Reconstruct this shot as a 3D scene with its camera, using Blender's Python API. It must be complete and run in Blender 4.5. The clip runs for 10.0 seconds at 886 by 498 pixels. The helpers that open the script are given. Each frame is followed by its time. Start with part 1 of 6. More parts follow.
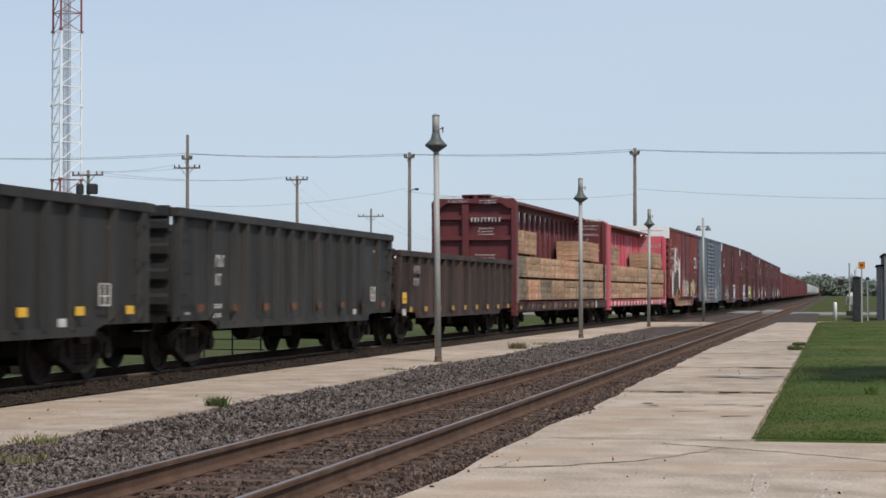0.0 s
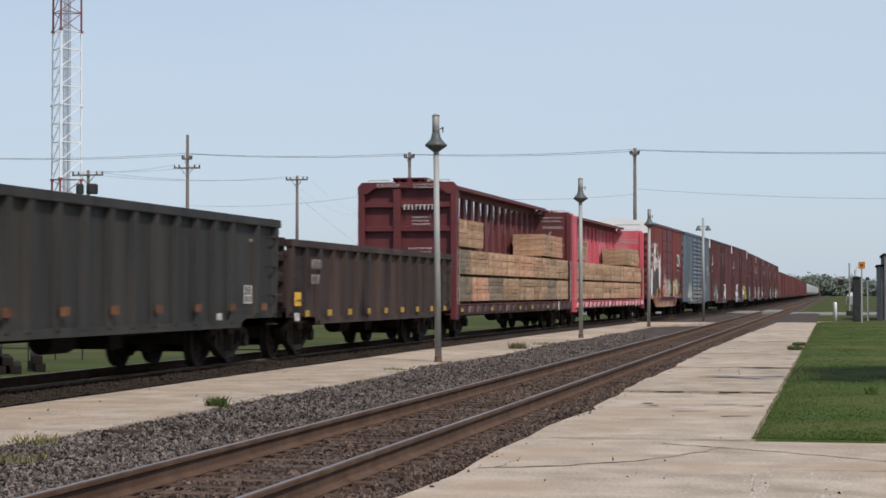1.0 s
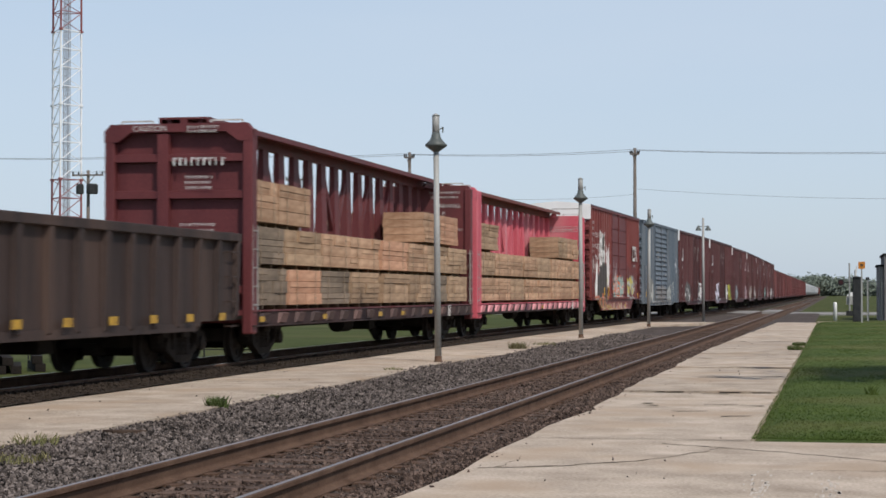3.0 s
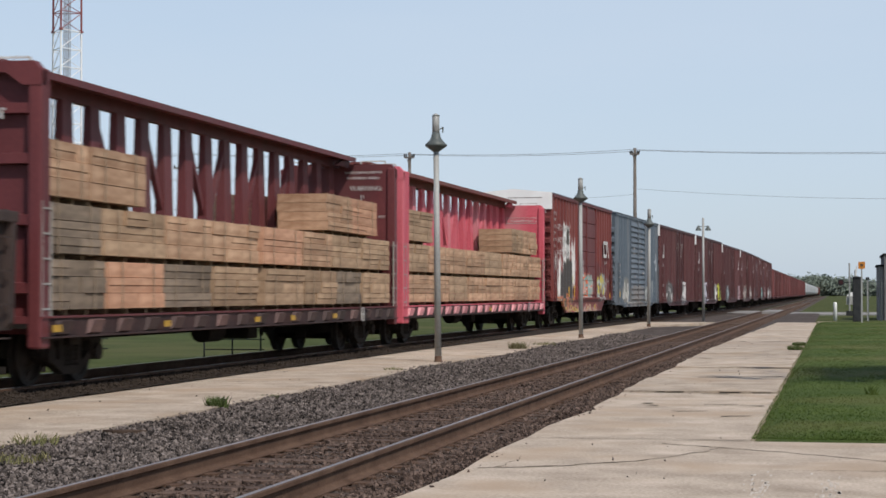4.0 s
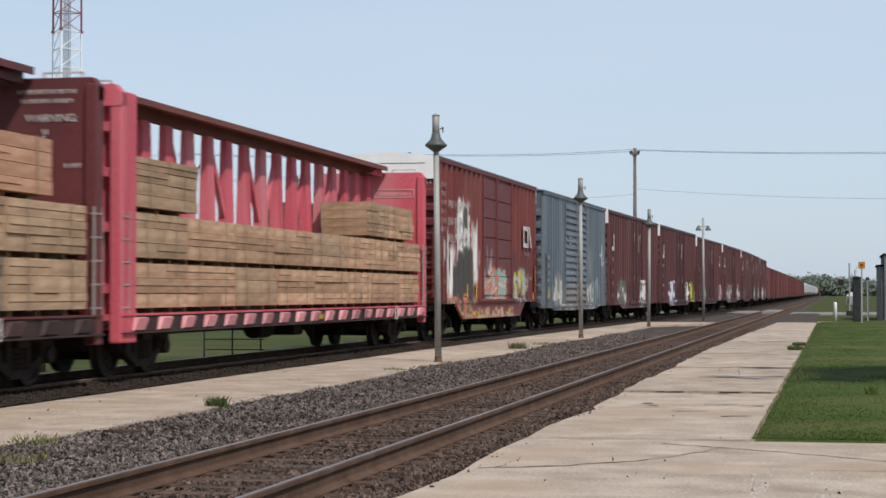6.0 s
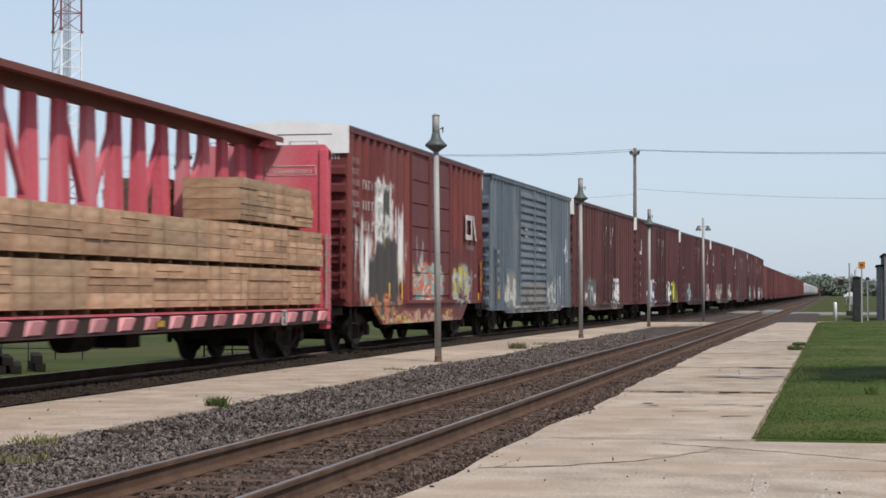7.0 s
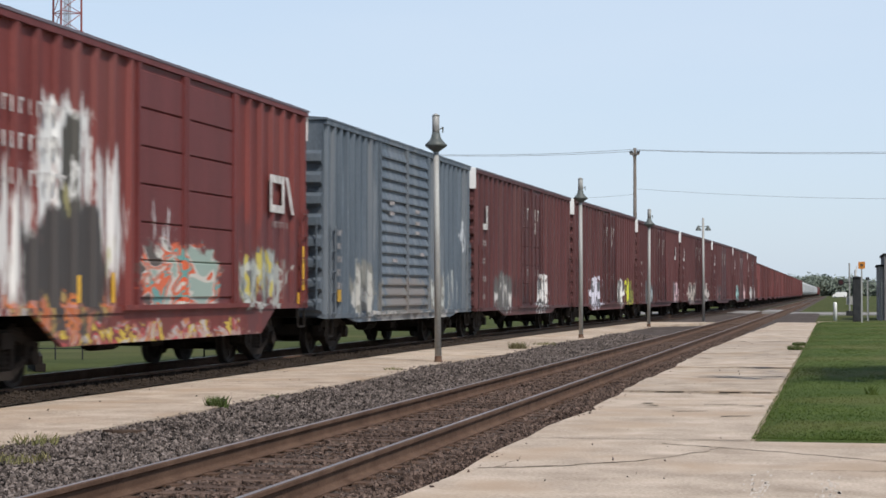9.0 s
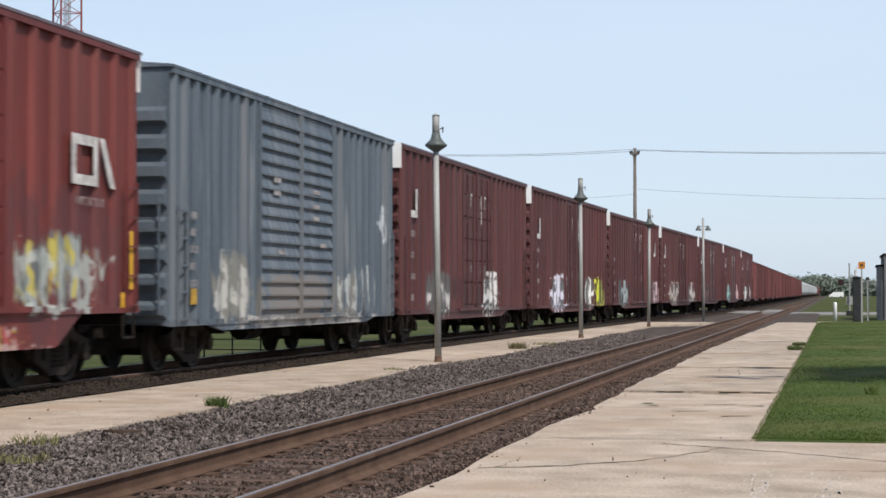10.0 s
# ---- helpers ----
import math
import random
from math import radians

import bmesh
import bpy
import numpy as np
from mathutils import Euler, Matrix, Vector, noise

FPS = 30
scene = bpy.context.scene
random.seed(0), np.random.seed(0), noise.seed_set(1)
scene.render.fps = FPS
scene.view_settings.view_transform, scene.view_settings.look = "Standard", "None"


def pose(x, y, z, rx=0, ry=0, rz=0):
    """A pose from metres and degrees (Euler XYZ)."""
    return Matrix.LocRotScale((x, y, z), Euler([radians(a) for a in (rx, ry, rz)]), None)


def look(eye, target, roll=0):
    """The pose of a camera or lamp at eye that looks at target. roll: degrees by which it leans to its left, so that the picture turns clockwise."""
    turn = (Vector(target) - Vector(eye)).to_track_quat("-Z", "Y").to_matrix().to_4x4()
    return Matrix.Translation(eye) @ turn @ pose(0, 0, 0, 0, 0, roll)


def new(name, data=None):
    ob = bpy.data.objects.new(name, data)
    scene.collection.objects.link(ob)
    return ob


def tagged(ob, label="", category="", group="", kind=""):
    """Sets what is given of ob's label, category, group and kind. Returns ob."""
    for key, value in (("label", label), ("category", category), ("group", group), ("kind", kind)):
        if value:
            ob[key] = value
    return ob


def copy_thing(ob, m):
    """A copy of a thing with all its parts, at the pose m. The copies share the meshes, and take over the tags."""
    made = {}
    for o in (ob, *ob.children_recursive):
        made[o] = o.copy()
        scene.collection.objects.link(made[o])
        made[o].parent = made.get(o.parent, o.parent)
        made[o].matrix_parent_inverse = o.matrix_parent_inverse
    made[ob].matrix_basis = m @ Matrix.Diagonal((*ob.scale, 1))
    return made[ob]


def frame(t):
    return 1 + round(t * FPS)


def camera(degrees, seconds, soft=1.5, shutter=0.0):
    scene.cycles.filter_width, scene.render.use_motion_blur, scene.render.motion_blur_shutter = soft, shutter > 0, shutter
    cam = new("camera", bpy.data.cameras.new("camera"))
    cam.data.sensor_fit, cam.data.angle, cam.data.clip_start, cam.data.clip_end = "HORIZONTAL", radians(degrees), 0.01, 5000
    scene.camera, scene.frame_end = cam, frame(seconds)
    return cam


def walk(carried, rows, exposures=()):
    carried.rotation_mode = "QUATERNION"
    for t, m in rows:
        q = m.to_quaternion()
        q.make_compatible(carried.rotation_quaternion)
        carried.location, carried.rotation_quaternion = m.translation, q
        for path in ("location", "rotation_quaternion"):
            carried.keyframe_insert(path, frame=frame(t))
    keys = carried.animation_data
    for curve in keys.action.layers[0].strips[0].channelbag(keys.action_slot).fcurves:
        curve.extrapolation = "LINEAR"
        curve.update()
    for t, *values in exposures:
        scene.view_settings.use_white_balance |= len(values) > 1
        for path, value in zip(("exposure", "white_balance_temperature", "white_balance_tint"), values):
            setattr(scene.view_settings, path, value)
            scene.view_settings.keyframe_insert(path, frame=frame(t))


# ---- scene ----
cam = camera(26.73, 10.0, soft=1.6, shutter=0.5)
EYE = (0.0, 0.0, 1.433)
VIEW = pose(*EYE, 90 + 1.354, 0, 11.824)
walk(cam, [(0.0, VIEW), (10.0, VIEW)], [(0.0, 0.0), (2.7, 0.02), (5.0, 0.06), (7.0, 0.09), (8.0, 0.17), (9.0, 0.22), (10.0, 0.28)])

# ---- light ----
SUN = Vector((0.56, -0.6, 0.95)).normalized()
world = bpy.data.worlds.new("sky")
scene.world = world
world.use_nodes = True
wn = world.node_tree.nodes
sky = wn.new("ShaderNodeTexSky")
sky.sky_type = "NISHITA"
sky.sun_disc = False
sky.sun_elevation = math.asin(SUN.z)
sky.sun_rotation = math.atan2(SUN.x, SUN.y)
sky.air_density, sky.dust_density, sky.ozone_density = 1.0, 1.0, 4.0
wn["Background"].inputs["Strength"].default_value = 0.12
# summer haze: a pale veil over the clear sky, with faint thin cloud
veil = wn.new("ShaderNodeMix")
veil.data_type = "RGBA"
cloud = wn.new("ShaderNodeTexNoise")
cloud.inputs["Scale"].default_value, cloud.inputs["Detail"].default_value = 2.2, 5
stretch_cloud = wn.new("ShaderNodeMapping")
stretch_cloud.inputs["Scale"].default_value = (1, 1, 5)
where = wn.new("ShaderNodeTexCoord")
veil_range = wn.new("ShaderNodeMapRange")
veil_range.inputs[1].default_value, veil_range.inputs[2].default_value, veil_range.inputs[3].default_value, veil_range.inputs[4].default_value = 0.4, 0.7, 0.72, 0.86
link = world.node_tree.links.new
link(where.outputs["Generated"], stretch_cloud.inputs[0])
link(stretch_cloud.outputs[0], cloud.inputs["Vector"])
link(cloud.outputs[0], veil_range.inputs[0])
# the haze lies low: it thins out towards the zenith
height = wn.new("ShaderNodeSeparateXYZ")
thin = wn.new("ShaderNodeMapRange")
thin.inputs[1].default_value, thin.inputs[2].default_value, thin.inputs[3].default_value, thin.inputs[4].default_value = 0.2, 0.75, 1.0, 0.12
product = wn.new("ShaderNodeMath")
product.operation = "MULTIPLY"
link(where.outputs["Generated"], height.inputs[0])
link(height.outputs["Z"], thin.inputs[0])
link(thin.outputs[0], product.inputs[0])
link(veil_range.outputs[0], product.inputs[1])
link(product.outputs[0], veil.inputs[0])
link(sky.outputs[0], veil.inputs[6])
veil.inputs[7].default_value = (4.75, 5.55, 6.6, 1)
link(veil.outputs[2], wn["Background"].inputs["Color"])
lamp = bpy.data.lights.new("sun", "SUN")
lamp.energy, lamp.angle, lamp.color = 3.2, radians(2.0), (1.0, 0.95, 0.88)
sun = new("sun", lamp)
sun.matrix_world = look(SUN * 200, (0, 0, 0))


# ---- materials ----
def surf(name, dark, light, scale=3.0, rough=0.7, metal=0.0, bump=0.3, grain=60.0, stretch=(1, 1, 1), vary=0.0, island=0.0, dirt=None, spread=0.5):
    """A procedural surface: two colours mixed at a coarse and a fine scale, with relief; vary: change from object to object."""
    m = bpy.data.materials.new(name)
    m.use_nodes = True
    nt = m.node_tree
    n, k = nt.nodes, nt.links.new
    b = n["Principled BSDF"]
    tc = n.new("ShaderNodeTexCoord")
    mp = n.new("ShaderNodeMapping")
    mp.inputs["Scale"].default_value = stretch
    k(tc.outputs["Object"], mp.inputs[0])
    a = n.new("ShaderNodeTexNoise")
    a.inputs["Scale"].default_value, a.inputs["Detail"].default_value = scale, 6
    k(mp.outputs[0], a.inputs["Vector"])
    c = n.new("ShaderNodeTexNoise")
    c.inputs["Scale"].default_value, c.inputs["Detail"].default_value = grain, 4
    k(mp.outputs[0], c.inputs["Vector"])
    add = n.new("ShaderNodeMath")
    add.operation = "MULTIPLY_ADD"
    add.inputs[1].default_value = 0.5
    k(c.outputs[0], add.inputs[0])
    half = n.new("ShaderNodeMath")
    half.operation = "MULTIPLY"
    half.inputs[1].default_value = 0.5
    k(a.outputs[0], half.inputs[0])
    k(half.outputs[0], add.inputs[2])
    r = n.new("ShaderNodeMapRange")
    r.inputs[1].default_value, r.inputs[2].default_value = 0.5 - 0.3 * spread, 0.5 + 0.3 * spread
    k(add.outputs[0], r.inputs[0])
    mix = n.new("ShaderNodeMix")
    mix.data_type = "RGBA"
    mix.inputs[6].default_value, mix.inputs[7].default_value = (*dark, 1), (*light, 1)
    k(r.outputs[0], mix.inputs[0])
    out = mix.outputs[2]
    if dirt:
        d = n.new("ShaderNodeTexNoise")
        d.inputs["Scale"].default_value, d.inputs["Detail"].default_value = scale * 0.35, 8
        k(mp.outputs[0], d.inputs["Vector"])
        dr = n.new("ShaderNodeMapRange")
        dr.inputs[1].default_value, dr.inputs[2].default_value, dr.inputs[4].default_value = 0.5, 0.68, 0.85
        k(d.outputs[0], dr.inputs[0])
        dm = n.new("ShaderNodeMix")
        dm.data_type = "RGBA"
        dm.inputs[7].default_value = (*dirt, 1)
        k(dr.outputs[0], dm.inputs[0])
        k(out, dm.inputs[6])
        out = dm.outputs[2]
    if vary or island:
        h = n.new("ShaderNodeHueSaturation")
        if island:
            g = n.new("ShaderNodeNewGeometry")
            s, amount = g.outputs["Random Per Island"], island
        else:
            g = n.new("ShaderNodeObjectInfo")
            s, amount = g.outputs["Random"], vary
        v = n.new("ShaderNodeMapRange")
        v.inputs[3].default_value, v.inputs[4].default_value = 1 - amount, 1 + amount
        k(s, v.inputs[0])
        k(v.outputs[0], h.inputs["Value"])
        k(out, h.inputs["Color"])
        out = h.outputs[0]
    k(out, b.inputs["Base Color"])
    b.inputs["Roughness"].default_value, b.inputs["Metallic"].default_value = rough, metal
    b.inputs["Specular IOR Level"].default_value = 0.12 if rough > 0.78 else 0.35
    if bump:
        bp = n.new("ShaderNodeBump")
        bp.inputs["Strength"].default_value, bp.inputs["Distance"].default_value = bump, 0.02
        k(add.outputs[0], bp.inputs["Height"])
        k(bp.outputs[0], b.inputs["Normal"])
    return m


def painted(mat, patches):
    """Spray paint over a car's side: patches (y0, y1, z0, z1, colour, noise scale across, along, threshold, and for lettered tags the width of a stroke group), ragged at the edge."""
    nt = mat.node_tree
    n, k = nt.nodes, nt.links.new
    b = n["Principled BSDF"]
    out = b.inputs["Base Color"].links[0].from_socket
    tc = n.new("ShaderNodeTexCoord")
    sp = n.new("ShaderNodeSeparateXYZ")
    k(tc.outputs["Object"], sp.inputs[0])

    def math_node(op, x, y=None, clamp=False):
        q = n.new("ShaderNodeMath")
        q.operation, q.use_clamp = op, clamp
        for socket, value in zip(q.inputs, (x, y)):
            if value is None:
                continue
            if isinstance(value, (int, float)):
                socket.default_value = value
            else:
                k(value, socket)
        return q.outputs[0]

    for i, (y0, y1, z0, z1, colour, sy, sz, cut, *pitch) in enumerate(patches):
        mp = n.new("ShaderNodeMapping")
        mp.inputs["Scale"].default_value = (0.0, sy, sz)
        mp.inputs["Location"].default_value = (i * 7.3, 0, 0)
        k(tc.outputs["Object"], mp.inputs[0])
        t = n.new("ShaderNodeTexNoise")
        t.inputs["Scale"].default_value, t.inputs["Detail"].default_value = 1.0, 6
        t.inputs["Roughness"].default_value = 0.62
        k(mp.outputs[0], t.inputs["Vector"])
        dy = math_node("DIVIDE", math_node("ABSOLUTE", math_node("SUBTRACT", sp.outputs[1], (y0 + y1) / 2)), (y1 - y0) / 2)
        dz = math_node("DIVIDE", math_node("ABSOLUTE", math_node("SUBTRACT", sp.outputs[2], (z0 + z1) / 2)), (z1 - z0) / 2)
        far = math_node("ADD", math_node("POWER", dy, 3.0), math_node("POWER", dz, 3.0))
        v = math_node("SUBTRACT", t.outputs[0], math_node("MULTIPLY", far, 0.35))
        v = math_node("MULTIPLY", math_node("SUBTRACT", v, cut), 30.0 if pitch else 14.0, True)
        if pitch:
            # upright strokes side by side, with gaps between them and holes in them
            wander = math_node("MULTIPLY", t.outputs[0], 1.1)
            across = math_node("ABSOLUTE", math_node("SUBTRACT", math_node("FRACT", math_node("ADD", math_node("DIVIDE", sp.outputs[1], pitch[0]), math_node("ADD", wander, 40.0))), 0.5))
            along = math_node("ABSOLUTE", math_node("SUBTRACT", math_node("FRACT", math_node("ADD", math_node("DIVIDE", sp.outputs[2], (z1 - z0) * 0.42), math_node("MULTIPLY", wander, 2.0))), 0.5))
            inside = math_node("MULTIPLY", math_node("SUBTRACT", 0.4, across), 16.0, True)
            hole = math_node("MULTIPLY", math_node("MULTIPLY", math_node("SUBTRACT", 0.25, across), 12.0, True), math_node("MULTIPLY", math_node("SUBTRACT", 0.36, along), 12.0, True))
            v = math_node("MULTIPLY", math_node("MULTIPLY", math_node("MULTIPLY", v, 0.85), inside), math_node("SUBTRACT", 1.0, hole))
        mix = n.new("ShaderNodeMix")
        mix.data_type = "RGBA"
        k(v, mix.inputs[0])
        k(out, mix.inputs[6])
        if isinstance(colour, list):
            # several paints in bent bands, like filled letters
            mb = n.new("ShaderNodeMapping")
            mb.inputs["Scale"].default_value = (0.0, sy * 0.55, sz * 0.55)
            mb.inputs["Location"].default_value = (i * 3.1 + 1.7, 0, 0)
            k(tc.outputs["Object"], mb.inputs[0])
            tb = n.new("ShaderNodeTexNoise")
            tb.inputs["Scale"].default_value, tb.inputs["Detail"].default_value, tb.inputs["Distortion"].default_value = 1.0, 1.5, 2.2
            k(mb.outputs[0], tb.inputs["Vector"])
            ramp = n.new("ShaderNodeValToRGB")
            ramp.color_ramp.interpolation = "CONSTANT"
            for q, paint in enumerate(colour):
                at = 0.34 + 0.32 * q / len(colour)
                stop = ramp.color_ramp.elements[q] if q < 2 else ramp.color_ramp.elements.new(at)
                stop.position, stop.color = at, (*paint, 1)
            k(tb.outputs[0], ramp.inputs[0])
            k(ramp.outputs[0], mix.inputs[7])
        else:
            mix.inputs[7].default_value = (*colour, 1)
        out = mix.outputs[2]
    k(out, b.inputs["Base Color"])
    return mat


STREAK = (1, 2.2, 0.25)
GRASS = surf("grass", (0.034, 0.047, 0.0105), (0.078, 0.09, 0.023), 0.35, 0.95, bump=0.8, grain=9, dirt=(0.105, 0.093, 0.036), spread=0.6)
LAWN = surf("lawn", (0.04, 0.066, 0.013), (0.088, 0.116, 0.027), 0.5, 0.95, bump=0.4, grain=7, dirt=(0.125, 0.118, 0.045), spread=0.55)
BLADE = surf("grass_blade", (0.042, 0.072, 0.014), (0.092, 0.126, 0.029), 0.5, 0.9, bump=0, grain=2, island=0.2, dirt=(0.135, 0.13, 0.05), spread=0.6)
DRY = surf("dry_weed", (0.1, 0.11, 0.04), (0.24, 0.2, 0.1), 2, 0.85, bump=0, island=0.35)
WEED = surf("dull_weed", (0.11, 0.1, 0.05), (0.27, 0.235, 0.135), 0.6, 0.9, bump=0, island=0.4)
GREENWEED = surf("green_weed", (0.05, 0.075, 0.022), (0.12, 0.14, 0.05), 0.6, 0.9, bump=0, island=0.4)
BALLAST = surf("ballast", (0.04, 0.031, 0.026), (0.125, 0.1, 0.086), 1.2, 0.95, bump=1.0, grain=28, dirt=(0.068, 0.052, 0.044), spread=0.45)
STONE = surf("stone", (0.066, 0.053, 0.046), (0.158, 0.13, 0.115), 0.8, 0.9, bump=0.3, grain=40, island=0.9)
BROWNSTONE = surf("brown_stone", (0.06, 0.039, 0.03), (0.135, 0.096, 0.077), 0.8, 0.9, bump=0.3, grain=40, island=0.7)
# Paler than the faded red of the same car.
WINCH = surf("pale_winch", (0.42, 0.12, 0.14), (0.72, 0.36, 0.37), 2.5, 0.6, bump=0.1, vary=0.25, spread=0.7)
MAROONWINCH = surf("worn_maroon_winch", (0.035, 0.017, 0.016), (0.13, 0.072, 0.062), 2.5, 0.65, bump=0.1, vary=0.6, spread=0.7)
# Darker than either lumber car's own red.
SILL = surf("dark_sill", (0.02, 0.0105, 0.0095), (0.06, 0.025, 0.022), 2.5, 0.75, bump=0.2, dirt=(0.045, 0.028, 0.025))
CHORD = surf("rusty_red_chord", (0.1, 0.03, 0.026), (0.2, 0.066, 0.054), 1.5, 0.75, bump=0.2, stretch=(1, 0.4, 1), dirt=(0.16, 0.075, 0.055))
# Brown dirt, its colour darkened further to carry the train's shade.
DIRTSHADE = surf("dirty_shaded_ballast", (0.018, 0.013, 0.0095), (0.06, 0.045, 0.035), 1.2, 0.95, bump=1.0, grain=24, spread=0.8)
CONCRETE = surf("concrete", (0.27, 0.21, 0.155), (0.6, 0.49, 0.385), 1.6, 0.9, bump=0.6, grain=30, vary=0.11, dirt=(0.4, 0.295, 0.205), spread=0.6)
CRACK = surf("crack_dirt", (0.06, 0.05, 0.035), (0.16, 0.13, 0.09), 4, 0.95)
ROAD = surf("road_asphalt", (0.2, 0.19, 0.18), (0.34, 0.32, 0.3), 0.5, 0.9)
TIE = surf("tie_wood", (0.05, 0.032, 0.024), (0.15, 0.1, 0.075), 2.0, 0.9, bump=0.8, grain=25, stretch=(0.3, 3, 3), vary=0.35)
OLDWOOD = surf("old_board_wood", (0.04, 0.026, 0.019), (0.1, 0.068, 0.05), 4.0, 0.9, bump=0.8, grain=25, stretch=(0.3, 3, 3))
RUST = surf("rail_rust", (0.065, 0.036, 0.024), (0.15, 0.092, 0.062), 3, 0.8, bump=0.3)
SHINE = surf("rail_head", (0.14, 0.125, 0.12), (0.3, 0.275, 0.27), 2, 0.55, 0.4, bump=0.05, stretch=(8, 0.2, 1))
POLISHED = surf("polished_rail_head", (0.5, 0.48, 0.47), (0.7, 0.68, 0.67), 2, 0.35, 0.7, bump=0.05, stretch=(8, 0.2, 1))
PALE = surf("pale_worn_paint", (0.42, 0.355, 0.285), (0.6, 0.53, 0.455), 9, 0.9, bump=0.2)
BLACK = surf("car_black", (0.0145, 0.0136, 0.0125), (0.04, 0.0368, 0.033), 1.2, 0.65, bump=0.25, stretch=STREAK, dirt=(0.05, 0.044, 0.037), spread=0.4)
GONDOLA_BROWN = surf("gondola_brown", (0.018, 0.0115, 0.01), (0.056, 0.034, 0.0275), 1.2, 0.7, bump=0.25, stretch=STREAK, dirt=(0.085, 0.05, 0.036), spread=0.55)
MAROON = surf("centerbeam_maroon", (0.085, 0.018, 0.02), (0.15, 0.036, 0.037), 1.5, 0.6, bump=0.1, stretch=STREAK, dirt=(0.1, 0.034, 0.034))
PINK = surf("faded_red", (0.42, 0.055, 0.075), (0.64, 0.125, 0.16), 1.2, 0.65, bump=0.1, stretch=STREAK, dirt=(0.56, 0.2, 0.22))
# Running gear: these three colours include the deep shade beneath the cars.
UNDER = surf("shaded_grime", (0.008, 0.007, 0.006), (0.026, 0.021, 0.018), 3, 0.9, bump=0.3)
WHEEL = surf("wheel_steel", (0.014, 0.011, 0.009), (0.04, 0.029, 0.023), 4, 0.7, 0.2, bump=0.2)
TRUCK = surf("truck_casting", (0.013, 0.0105, 0.009), (0.042, 0.033, 0.027), 3, 0.9, bump=0.3)
ROOF = surf("galvanised_roof", (0.1, 0.08, 0.095), (0.19, 0.16, 0.18), 1.0, 0.6, 0.1, bump=0.1)
BLUE = surf("blue_paint", (0.05, 0.067, 0.085), (0.125, 0.152, 0.18), 1.2, 0.6, bump=0.1, stretch=(1, 4.5, 0.18), dirt=(0.17, 0.178, 0.185), spread=0.45)
REDBOX = surf("boxcar_red", (0.11, 0.022, 0.019), (0.19, 0.042, 0.035), 1.2, 0.65, bump=0.1, stretch=STREAK, dirt=(0.16, 0.05, 0.043), spread=0.4)
REDPLAIN = surf("boxcar_red_plain", (0.1, 0.022, 0.02), (0.16, 0.036, 0.034), 1.2, 0.6, bump=0.1, stretch=STREAK)
BROWN = surf("boxcar_brown", (0.056, 0.018, 0.018), (0.108, 0.034, 0.033), 1.2, 0.65, bump=0.12, stretch=(1, 3.5, 0.2), vary=0.14, dirt=(0.1, 0.046, 0.042), spread=0.4)
FARRED = surf("far_boxcar_red", (0.08, 0.02, 0.02), (0.15, 0.042, 0.04), 1.2, 0.7, bump=0.1, stretch=STREAK, vary=0.35, dirt=(0.16, 0.07, 0.062))
FARWHITE = surf("far_hopper_grey", (0.33, 0.33, 0.33), (0.52, 0.52, 0.5), 1.2, 0.6, stretch=STREAK, vary=0.2)
WHITE = surf("white_paint", (0.74, 0.72, 0.69), (0.86, 0.85, 0.82), 2, 0.6, bump=0.05)
FADED = surf("faded_stencil_paint", (0.12, 0.1, 0.095), (0.5, 0.46, 0.44), 7, 0.8, bump=0.05, spread=0.4)
WORN_WHITE = surf("worn_white_paint", (0.32, 0.29, 0.27), (0.72, 0.7, 0.66), 5, 0.7, bump=0.05, spread=0.4)
DIMYELLOW = surf("dirty_yellow_reflector", (0.22, 0.12, 0.02), (0.6, 0.36, 0.04), 7, 0.6, bump=0)
YELLOW = surf("yellow_reflector", (0.6, 0.32, 0.02), (0.85, 0.5, 0.04), 6, 0.5, bump=0)
ORANGE = surf("orange_sign", (0.42, 0.15, 0.02), (0.58, 0.23, 0.035), 9, 0.6, bump=0)
DIMORANGE = surf("dirty_orange_reflector", (0.05, 0.026, 0.016), (0.2, 0.075, 0.024), 5, 0.75, bump=0, vary=0.4)
LUMBER = surf("lumber", (0.31, 0.175, 0.104), (0.56, 0.37, 0.24), 0.9, 0.85, bump=0.2, grain=4.5, stretch=(1, 0.5, 2.2), vary=0.22, spread=0.5, dirt=(0.27, 0.165, 0.102))
REDLUMBER = surf("reddish_lumber", (0.35, 0.178, 0.108), (0.58, 0.34, 0.22), 0.9, 0.85, bump=0.2, grain=4.5, stretch=(1, 0.5, 2.2), vary=0.2, spread=0.5, dirt=(0.32, 0.165, 0.1))
OLIVELUMBER = surf("aged_lumber", (0.25, 0.16, 0.1), (0.46, 0.32, 0.205), 0.9, 0.85, bump=0.2, grain=4.5, stretch=(1, 0.5, 2.2), vary=0.22, spread=0.5, dirt=(0.21, 0.145, 0.1))
GREYLUMBER = surf("weathered_lumber", (0.13, 0.1, 0.075), (0.3, 0.23, 0.168), 0.9, 0.85, bump=0.2, grain=4.5, stretch=(1, 0.5, 2.2), vary=0.25, spread=0.6, dirt=(0.15, 0.122, 0.1))
DUNNAGE = surf("dunnage", (0.3, 0.2, 0.12), (0.5, 0.36, 0.24), 3, 0.9)
STRAP = surf("steel_strap", (0.24, 0.17, 0.11), (0.4, 0.3, 0.2), 3, 0.7, 0.0, bump=0)
